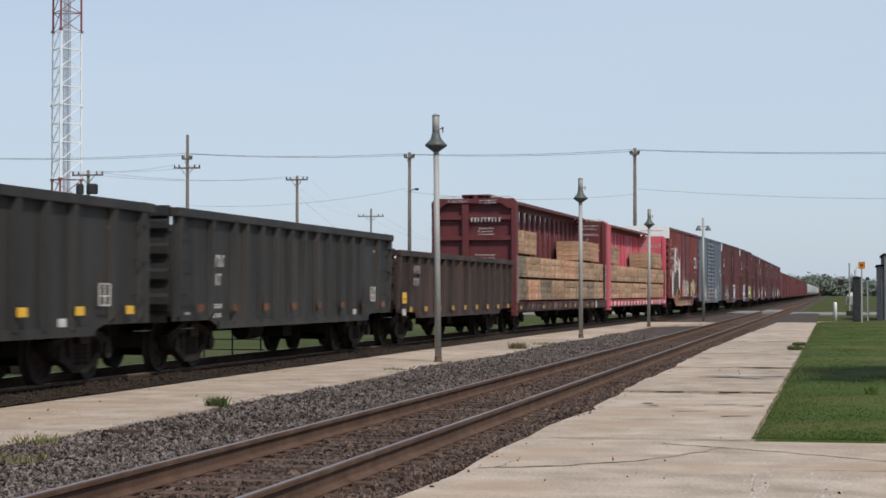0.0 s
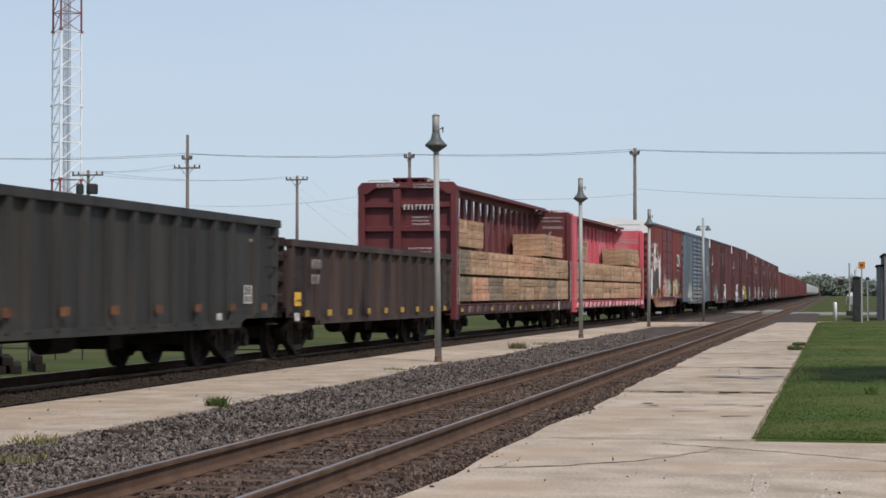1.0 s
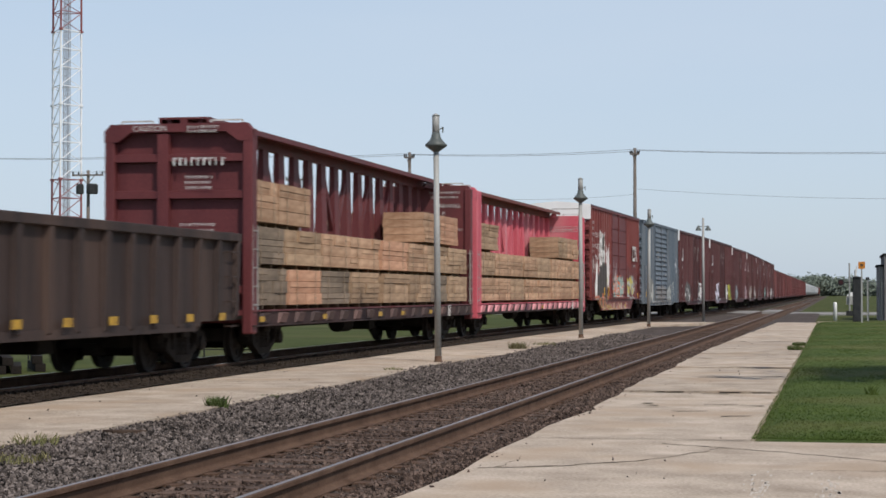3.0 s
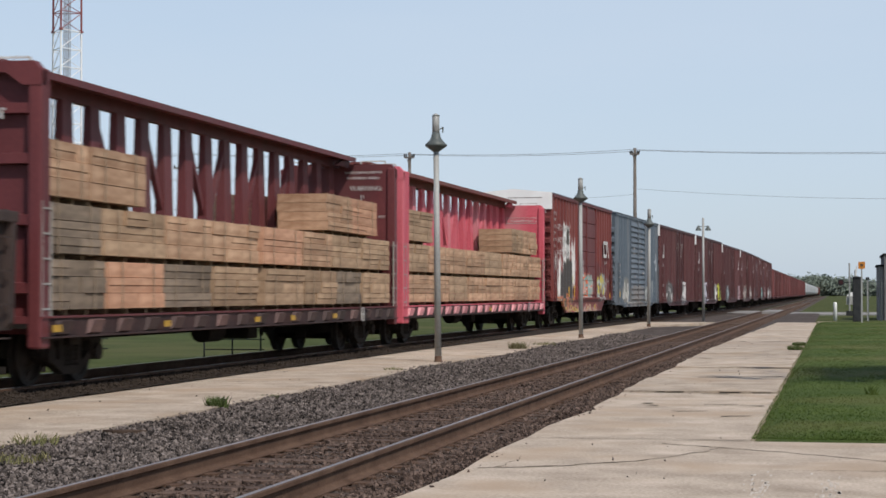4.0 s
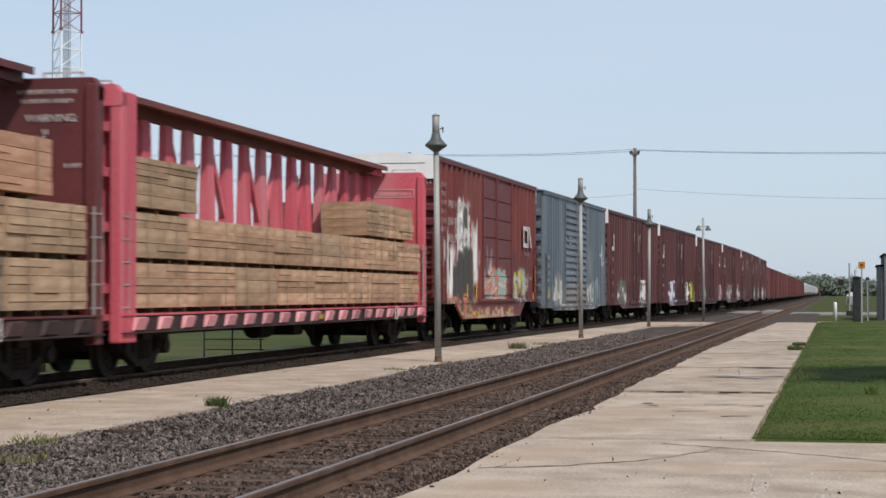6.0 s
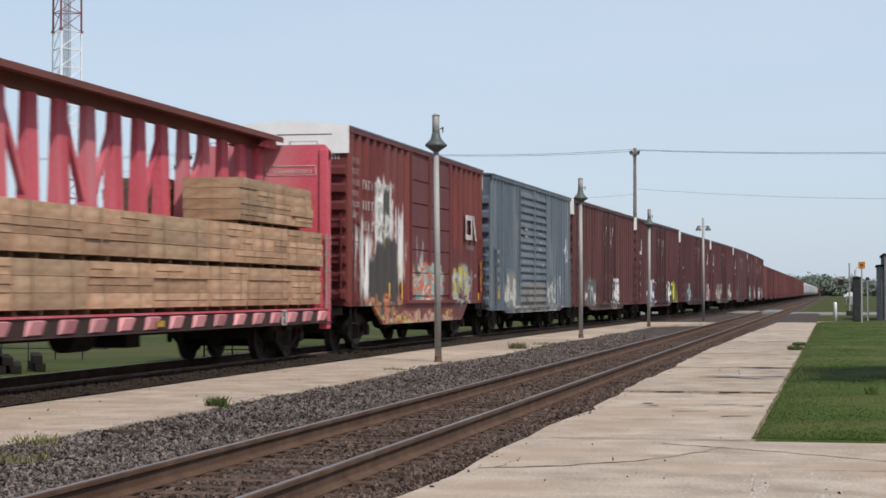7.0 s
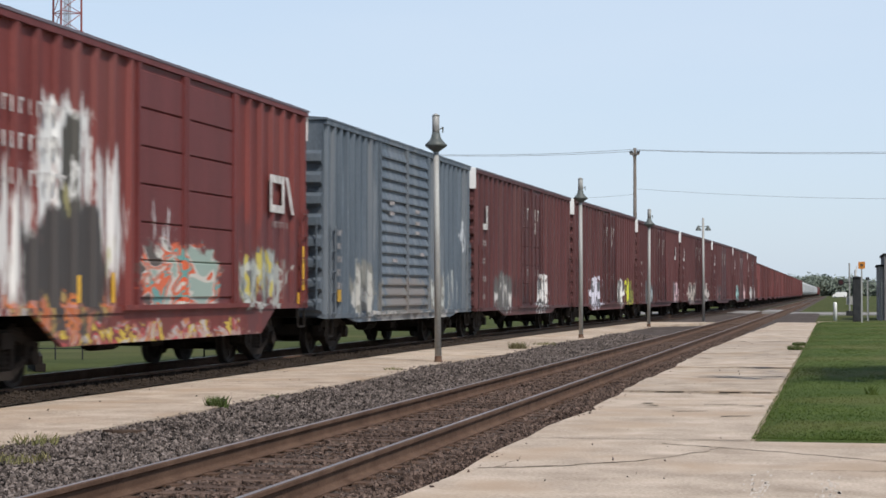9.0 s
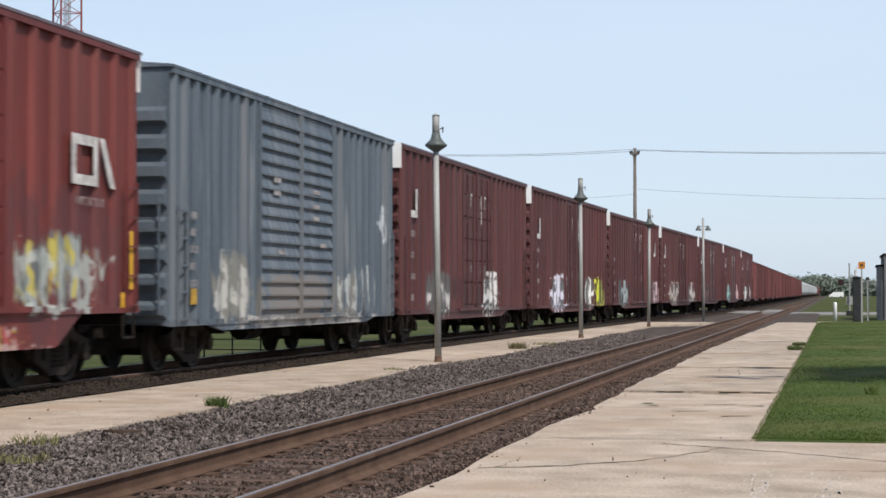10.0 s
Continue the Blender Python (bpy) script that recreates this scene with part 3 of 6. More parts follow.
def truck_meshes():
    if TRUCK_MESH:
        return TRUCK_MESH
    s = Solid()
    for x in (-1.0, 1.0):
        for p, q, w in (((-1.16, 0.56), (-0.36, 0.77), 0.14), ((-0.38, 0.77), (0.38, 0.77), 0.15), ((0.36, 0.77), (1.16, 0.56), 0.14),
                        ((-0.82, 0.46), (-0.3, 0.22), 0.12), ((-0.34, 0.21), (0.34, 0.21), 0.12), ((0.3, 0.22), (0.82, 0.46), 0.12), ((-0.33, 0.2), (-0.33, 0.8), 0.12), ((0.33, 0.2), (0.33, 0.8), 0.12)):
            s.bar((x, *p), (x, *q), 0.15, w, up=(1, 0, 0) if p[0] == q[0] else (0, 0, 1))
        for y in (-0.88, 0.88):
            s.box(x - 0.1, x + 0.1, y - 0.2, y + 0.2, 0.42, 0.66)
            s.tube((x - 0.12, y, 0.46), (x + 0.16 * (1 if x > 0 else -1), y, 0.46), 0.13, n=12)
        for y in (-0.2, -0.07, 0.07, 0.2):
            for z in (0.3, 0.37, 0.44, 0.51):
                s.tube((x, y, z), (x, y, z + 0.035), 0.06, n=8)
            s.tube((x, y, 0.27), (x, y, 0.58), 0.04, n=6)
    s.box(-1.15, 1.15, -0.2, 0.2, 0.58, 0.8)
    s.box(-0.8, 0.8, -0.06, 0.06, 0.36, 0.46)
    # brake beams, rods and the transom between the wheels
    for y in (-0.36, 0.36):
        s.box(-0.8, 0.8, y - 0.1, y + 0.1, 0.26, 0.56)
    s.box(-0.66, 0.66, -1.3, 1.3, 0.42, 0.66)
    s.box(-0.12, 0.12, -1.5, 1.5, 0.3, 0.5)
    TRUCK_MESH["truck"] = s.mesh("truck", TRUCK)
    w = Solid()
    w.tube((-0.95, 0, 0), (0.95, 0, 0), 0.08, n=10)
    for sgn in (-1, 1):
        a = sgn * 0.82
        n = 28
        i = len(w.v)
        prof = [(0.457, a), (0.457, a - sgn * 0.1), (0.485, a - sgn * 0.115), (0.485, a - sgn * 0.14), (0.38, a - sgn * 0.13), (0.3, a - sgn * 0.09), (0.16, a - sgn * 0.12), (0.12, a - sgn * 0.02), (0.1, a + sgn * 0.03),
                (0.15, a + sgn * 0.02), (0.2, a - sgn * 0.05), (0.37, a - sgn * 0.04), (0.39, a), (0.457, a)]
        for r, x in prof:
            for j in range(n):
                t = 2 * math.pi * j / n
                w.v.append((x, r * math.cos(t), r * math.sin(t)))
        for k in range(len(prof) - 1):
            w.f += [(i + k * n + j, i + k * n + (j + 1) % n, i + (k + 1) * n + (j + 1) % n, i + (k + 1) * n + j) for j in range(n)]
        for t in (0.4, 2.5, 4.6):
            w.box(a + sgn * 0.0 - 0.01, a + 0.01, 0.27 * math.cos(t) - 0.02, 0.27 * math.cos(t) + 0.02, 0.27 * math.sin(t) - 0.05, 0.27 * math.sin(t) + 0.05)
    TRUCK_MESH["wheelset"] = w.mesh("wheelset", WHEEL)
    return TRUCK_MESH


def trucks(car, half, turning=True):
    m = truck_meshes()
    for y in (-half, half):
        t = part("truck", m["truck"], UNDER, car, "grimy cast steel truck frame, colour darkened for shade", at=pose(0, y, 0))
        for w in (-0.88, 0.88):
            wheel = part("wheelset", m["wheelset"], WHEEL, t, at=pose(0, w, 0.46))
            if turning:
                WHEELS.append((wheel, w))


def underframe(car, half, z):
    s = Solid().box(-0.28, 0.28, -half, half, 0.6, z).box(-1.3, 1.3, -half, -half + 0.12, 0.85, z)
    s.box(-1.3, 1.3, half - 0.12, half, 0.85, z)
    for y in np.linspace(-half * 0.6, half * 0.6, 6):
        s.box(-1.35, 1.35, y - 0.06, y + 0.06, z - 0.2, z)
    s.tube((0.62, -1.6, 0.62), (0.62, -0.7, 0.62), 0.2, n=12).box(0.3, 0.9, 0.4, 1.0, 0.45, 0.85).tube((0.3, 1.2, 0.66), (0.3, half * 0.6, 0.66), 0.025, n=6)
    part("underframe", s, UNDER, car)


def rungs(car, x, y, z0, z1, width, mat, face="x", n=None):
    """A ladder of round rungs on a car's side or end."""
    s = Solid()
    n = n or max(2, int((z1 - z0) / 0.38) + 1)
    for i in range(n):
        z = z0 + (z1 - z0) * i / (n - 1)
        if face == "x":
            s.bar((x + 0.06, y - width / 2, z), (x + 0.06, y + width / 2, z), 0.025).bar((x, y - width / 2, z), (x + 0.06, y - width / 2, z), 0.025).bar((x, y + width / 2, z), (x + 0.06, y + width / 2, z), 0.025)
        else:
            s.bar((x - width / 2, y, z), (x + width / 2, y, z), 0.03)
    if face == "x":
        for q in (-width / 2, width / 2):
            s.bar((x + 0.05, y + q, z0 - 0.1), (x + 0.05, y + q, z1 + 0.1), 0.03)
    else:
        for q in (-width / 2, width / 2):
            s.bar((x + q, y, z0 - 0.1), (x + q, y, z1 + 0.1), 0.03)
    part("ladder", s, mat, car)


def grabs(car, x, y, z0, z1, width, mat):
    """Single grab irons bolted one above another to a car's side."""
    for i in range(4):
        z = z0 + (z1 - z0) * i / 3
        part("grab_iron", Solid().bar((x + 0.11, y - width / 2, z), (x + 0.11, y + width / 2, z), 0.02).bar((x, y - width / 2, z), (x + 0.12, y - width / 2, z), 0.02).bar((x, y + width / 2, z), (x + 0.12, y + width / 2, z), 0.02), mat, car)


def plate(car, name, mat, x, y0, y1, z0, z1, label):
    part(name, Solid().box(x, x + 0.006, y0, y1, z0, z1), mat, car, label)


def lettering(car, x, y0, rows, height, gap, mat, label, count=5, face="x", pitch=0.8):
    """Rows of short upright bars in place of stencilled letters."""
    s = Solid()
    rnd = random.Random(int(abs(y0) * 100) + rows)
    for r in range(rows):
        z = -r * (height + gap)
        for i in range(count - (r % 2)):
            a = i * height * pitch + (i // 3) * height * (pitch - 0.8)
            w = height * (0.14 + 0.22 * rnd.random())
            if face == "x":
                s.box(0, 0.005, a, a + w, z, z + height)
                if rnd.random() < 0.6:
                    s.box(0, 0.005, a, a + height * 0.6, z + height * 0.8, z + height)
            else:
                s.box(a, a + w, -0.005, 0, z, z + height)
                if rnd.random() < 0.6:
                    s.box(a, a + height * 0.6, -0.005, 0, z + height * 0.8, z + height)
    tagged(part("stencil_mark", s, mat, car, label, at=pose(*x)), kind="stuff")


def gondola(start, end, top, sill, mat, nribs, label, reflectors, refl_z, refl_mat, ribs=None):
    """An open gondola: ribbed sides with a heavy top chord, ends, floor, trucks."""
    L = end - start
    h = L / 2
    zt, zs = top - BED, sill - BED
    car = thing("gondola_car", label, "freight car", "cars of the train")
    for sgn in (-1, 1):
        s = Solid()
        x = 1.42 * sgn
        # side sheet that tucks in towards the ends at the bottom
        out = [(-h, zs + 0.16), (-h + 1.9, zs + 0.16), (-h + 2.5, zs), (h - 2.5, zs), (h - 1.9, zs + 0.16), (h, zs + 0.16), (h, zt - 0.1), (-h, zt - 0.1)]
        s.prism(out, "x", x - 0.012, x + 0.012)
        part("side_sheet", s, mat, car)
        for y in ribs or [-h + 0.12 + (L - 0.24) * i / (nribs - 1) for i in range(nribs)]:
            w = 0.075
            low = zs + (0.16 if abs(y) > h - 2.0 else 0.0)
            r = Solid().quad_box([(x, y - w - 0.03, low), (x, y + w + 0.03, low), (x + sgn * 0.07, y + w, low + 0.1), (x + sgn * 0.07, y - w, low + 0.1),
                                  (x, y - w - 0.03, zt - 0.12), (x, y + w + 0.03, zt - 0.12), (x + sgn * 0.11, y + w, zt - 0.12), (x + sgn * 0.11, y - w, zt - 0.12)])
            part("rib", r, mat, car)
        part("top_chord", Solid().box(x - 0.06, x + sgn * 0.12 if sgn > 0 else x + 0.06, -h, h, zt - 0.15, zt) if sgn > 0 else Solid().box(x - 0.12, x + 0.06, -h, h, zt - 0.15, zt), mat, car, bevel=0.015)
        part("side_sill", Solid().box(min(x, x + sgn * 0.05), max(x, x + sgn * 0.05), -h + 2.3, h - 2.3, zs, zs + 0.14), mat, car)
    for sgn in (-1, 1):
        out = [(sgn * (h - 0.04), zt - 0.1), (sgn * (h - 0.04), 0.95), (sgn * h, 0.95)]
        z = 1.1
        while z < zt - 0.4:
            out += [(sgn * h, z), (sgn * (h + 0.1), z + 0.06), (sgn * (h + 0.1), z + 0.18), (sgn * h, z + 0.24)]
            z += 0.42
        e = Solid().prism(out + [(sgn * h, zt - 0.1)], "x", -1.36, 1.36)
        part("end_chord", Solid().box(-1.36, 1.36, sgn * h - 0.08, sgn * h + 0.08, zt - 0.14, zt + 0.03), mat, car)
        part("end_wall", e, mat, car)
        coupler(car, sgn * h, sgn)
        part("hand_brake" if sgn > 0 else "brake_platform", Solid().tube((-0.7, sgn * (h + 0.1), zt - 0.5), (-0.7, sgn * (h + 0.16), zt - 0.5), 0.25, n=16), UNDER, car)
    part("floor", Solid().box(-1.4, 1.4, -h, h, 0.95, 1.05), UNDER, car)
    underframe(car, h, 0.95)
    for y in (-h + 0.5, h - 0.5):
        grabs(car, 1.44, y, 0.75, zt - 0.35, 0.4, mat)
    step = (L - 2.2) / max(1, reflectors - 1)
    for i in range(reflectors):
        y = -h + 1.1 + step * i
        plate(car, "reflector", refl_mat, 1.535, y - 0.16, y + 0.16, refl_z, refl_z + 0.13, "small yellow reflector plate")
    trucks(car, h - 1.9)
    MOVING.append((car, (start + end) / 2, 2 * (h - 1.9)))
    return car, h, zt, zs


def centerbeam(start, end, mat, shade, label, first, pitch, reflectors):
    """A lumber car: deck, tall ribbed bulkheads and a middle frame of posts, struts and a top chord."""
    L = end - start
    h = L / 2
    deck, top = 1.11 - BED, 4.65 - BED
    car = thing("centerbeam_car", label, "freight car", "cars of the train")
    d = Solid().box(-1.4, 1.4, -h, h, deck - 0.1, deck)
    part("deck", d, mat, car)
    for sgn in (-1, 1):
        x = 1.42 * sgn
        part("side_sill", Solid().box(x - 0.05, x + 0.05, -h, h, deck - 0.29, deck - 0.03), SILL, car)
        part("sill_flange", Solid().box(min(x, x + sgn * 0.1), max(x, x + sgn * 0.1), -h, h, deck - 0.31, deck - 0.285), SILL, car)
        part("deck_edge", Solid().box(min(x, x + sgn * 0.08), max(x, x + sgn * 0.08), -h, h, deck - 0.028, deck - 0.002), mat, car)
        n = int(L / 1.13)
        for i in range(n):
            y = -h + 0.75 + (L - 1.5) * i / (n - 1)
            b = Solid().quad_box([(x + sgn * 0.05, y - 0.3, deck - 0.27), (x + sgn * 0.05, y + 0.2, deck - 0.27), (x + sgn * 0.05, y + 0.28, deck - 0.05), (x + sgn * 0.05, y - 0.22, deck - 0.05),
                                  (x + sgn * 0.09, y - 0.27, deck - 0.25), (x + sgn * 0.09, y + 0.17, deck - 0.25), (x + sgn * 0.13, y + 0.25, deck - 0.07), (x + sgn * 0.13, y - 0.19, deck - 0.07)])
            part("winch", b, shade, car)
    # middle frame
    n = 17
    for i in range(n + 1):
        y = first - (start + end) / 2 + pitch * i
        p = Solid().quad_box([(-0.14, y - 0.25, deck), (0.14, y - 0.25, deck), (0.14, y + 0.25, deck), (-0.14, y + 0.25, deck),
                              (-0.06, y - 0.2, top - 0.1), (0.06, y - 0.2, top - 0.1), (0.06, y + 0.2, top - 0.1), (-0.06, y + 0.2, top - 0.1)])
        part("post", p, mat, car)
        if i % 2 == 0 and 0 < i < n - 1:
            q = y + 1.12 * (1 if i < n / 2 else -1) * 0.95
            part("strut", Solid().bar((0.0, y, top - 0.15), (0.0, q, deck + 1.75), 0.1, 0.12), mat, car)
            part("strut", Solid().bar((0.0, q, deck + 1.75), (0.0, q + (q - y) * 0.5, deck + 0.2), 0.1, 0.12), mat, car)
    u = top + 0.15
    c = Solid().prism([(-0.5, u - 0.11), (-0.46, u - 0.11), (-0.46, u - 0.04), (-0.07, u - 0.04), (-0.07, u - 0.26), (0.07, u - 0.26), (0.07, u - 0.04), (0.46, u - 0.04), (0.46, u - 0.11), (0.5, u - 0.11), (0.5, u), (-0.5, u)], "y", -h + 0.3, h - 0.3)
    part("top_chord", c, CHORD if mat is PINK else mat, car, "long weathered steel top chord")
    for sgn in (-1, 1):
        y = sgn * (h - 0.18)
        b = Solid().box(-1.34, 1.34, y - 0.03, y + 0.03, deck - 0.25, top - 0.006)
        part("bulkhead", b, mat, car, "tall steel end bulkhead")
        for x in (-1.38, 1.38):
            wide, inner_edge = (0.2, 0.45 if mat is PINK else 0.12) if sgn < 0 else (0.09, 0.2)
            post = Solid().prism([(x - 0.1, y - wide), (x + 0.1, y - wide), (x + 0.1, y + inner_edge), (x - 0.1, y + inner_edge)], "z", deck - 0.45, top - 0.1)
            part("corner_post", post, mat, car, bevel=0.03)
        for x in (-0.3,):
            part("stiffener", Solid().box(x - 0.11, x + 0.11, min(y, y + sgn * 0.2), max(y, y + sgn * 0.2), deck, top - 0.2), mat, car)
        for z in (deck + 0.3, deck + 1.25, deck + 2.1, deck + 2.8):
            part("shelf_rib", Solid().quad_box([(-1.3, y, z), (1.3, y, z), (1.3, y, z + 0.18), (-1.3, y, z + 0.18),
                                                (-1.3, y + sgn * 0.16, z + 0.02), (1.3, y + sgn * 0.16, z + 0.02), (1.3, y + sgn * 0.16, z + 0.16), (-1.3, y + sgn * 0.16, z + 0.16)]), mat, car)
        header = Solid().prism([(-1.48, top - 0.34), (-1.2, top - 0.34), (-0.95, top - 0.16), (0.95, top - 0.16), (1.2, top - 0.34), (1.48, top - 0.34), (1.48, top - 0.14), (1.36, top), (-1.36, top), (-1.48, top - 0.14)], "y", min(y, y + sgn * 0.21), max(y, y + sgn * 0.21))
        part("header_beam", header, mat, car)
        for x in (-1.2, 0.6):
            rail_top = Solid().bar((x, y, top + 0.07), (x + 0.62, y, top + 0.07), 0.03).bar((x, y, top), (x, y, top + 0.07), 0.03).bar((x + 0.62, y, top), (x + 0.62, y, top + 0.07), 0.03)
            part("grab_rail", rail_top, WORN_WHITE, car)
        coupler(car, sgn * h, sgn)
        rungs(car, 1.42, sgn * (h - 0.18), deck + 0.1, deck + 1.5, 0.3, POST, n=5)
    for sgn in (-1, 1):
        for x in (-0.35, 0.27):
            part("gusset", Solid().prism([(sgn * (h - 0.35), top - 0.1), (sgn * (h - 1.6), top - 0.1), (sgn * (h - 0.9), top + 0.1), (sgn * (h - 0.35), top + 0.14)], "x", x, x + 0.08), mat, car)
    underframe(car, h, deck - 0.1)
    for y in reflectors:
        plate(car, "reflector", DIMYELLOW, 1.555, y - 0.16, y + 0.16, deck - 0.22, deck - 0.12, "small yellow reflector plate")
    yl = h - 3.9
    fr = Solid()
    for a, b in (((1.57, yl, deck - 0.3), (1.57, yl, deck - 0.02)), ((1.57, yl + 0.22, deck - 0.3), (1.57, yl + 0.22, deck - 0.02)), ((1.57, yl, deck - 0.02), (1.57, yl + 0.22, deck - 0.02)),
                 ((1.57, yl, deck - 0.16), (1.57, yl + 0.22, deck - 0.16)), ((1.57, yl, deck - 0.3), (1.57, yl + 0.22, deck - 0.3))):
        fr.bar(a, b, 0.022)
    part("card_frame", fr, WORN_WHITE, car)
    trucks(car, h - 2.0)
    MOVING.append((car, (start + end) / 2, 2 * (h - 2.0)))
    return car, h, deck, top


STACK_MESH = {}


def stack_mesh(length, tall, mat, seed):
    """A course of boards: one block with a shallow groove between its board layers, rounded edges and an uneven face."""
    key = (round(length, 2), round(tall, 3), mat.name, seed)
    if key not in STACK_MESH:
        rnd = random.Random(seed)
        o = rnd.uniform(-0.02, 0.012)
        layers = rnd.choice((1, 2, 2))
        out = [(0.02, tall - 0.004), (0.02, 0.0)]
        for i in range(layers):
            z0, z1, u = tall * i / layers, tall * (i + 1) / layers, 1.16 + o + rnd.uniform(-0.01, 0.006)
            out += [(u - 0.006, z0 + 0.001), (u, z0 + 0.006), (u, z1 - 0.007), (u - 0.006, z1 - 0.003)]
        STACK_MESH[key] = Solid().prism(out, "y", 0.0, round(length, 2)).mesh("board_course", mat)
    return STACK_MESH[key]


TONES = {"t": (LUMBER, "pale tan"), "o": (REDLUMBER, "reddish tan"), "v": (OLIVELUMBER, "aged olive-brown"), "g": (GREYLUMBER, "weathered grey-brown")}


def bundle(middle, trucks_apart, y0, y1, z, courses, tall, tone, sgn, seed):
    """A strapped bundle of boards on a lumber car, on bearers; courses of height tall."""
    rnd = random.Random(seed)
    mat, look_of = TONES[tone]
    b = thing("lumber_bundle", look_of + " strapped softwood lumber bundle on a centerbeam car", "lumber", "lumber bundles")
    y0, y1 = y0 + rnd.uniform(0.01, 0.06), y1 - rnd.uniform(0.01, 0.06)
    x0 = 0.23 + rnd.uniform(-0.025, 0.02)
    at = pose(x0, y0, z) if sgn > 0 else pose(-x0, y1, z, 0, 0, 180)
    low = 0.085
    for q in (0.15, 0.5, 0.85):
        part("bearer", Solid().box(0.05, 0.98, (y1 - y0) * q - 0.05, (y1 - y0) * q + 0.05, 0, low - 0.001), DUNNAGE, b)
    for c in range(courses):
        n = rnd.choice((1, 1, 2, 3)) if sgn > 0 else 1
        cuts = [0.0] + sorted((y1 - y0) * (i + 1) / n + rnd.uniform(-0.25, 0.25) for i in range(n - 1)) + [y1 - y0]
        for p, q in zip(cuts, cuts[1:]):
            part("board_course", stack_mesh(q - p - 0.012, tall - 0.003, mat, rnd.randrange(4)), mat, b, at=pose(rnd.uniform(-0.02, 0.014), p + 0.006, low + c * tall))
    ht = low + courses * tall
    for q in (0.22, 0.78):
        y = (y1 - y0) * q
        part("strap", Solid().box(1.176, 1.182, y - 0.014, y + 0.014, 0.07, ht + 0.004).box(0.05, 1.182, y - 0.014, y + 0.014, ht + 0.001, ht + 0.005), STRAP, b, "dark steel strap")
    MOVING.append((b, middle, trucks_apart, at))


def load(start, end, tiers, seed):
    """Bundles along both sides of a lumber car; tiers: (base height, courses, height of a course, ends of the bundles, their tones; a blank is a gap)."""
    mid, half = (start + end) / 2, (end - start) / 2
    rnd = random.Random(seed)
    for sgn in (1, -1):
        for z, courses, tall, ends, tones in tiers:
            for a, b, tone in zip(ends, ends[1:], tones):
                if tone != " ":
                    bundle(mid, 2 * (half - 2.0), a - mid, b - mid, z - BED, courses, tall, tone, sgn, rnd.randrange(10 ** 6))


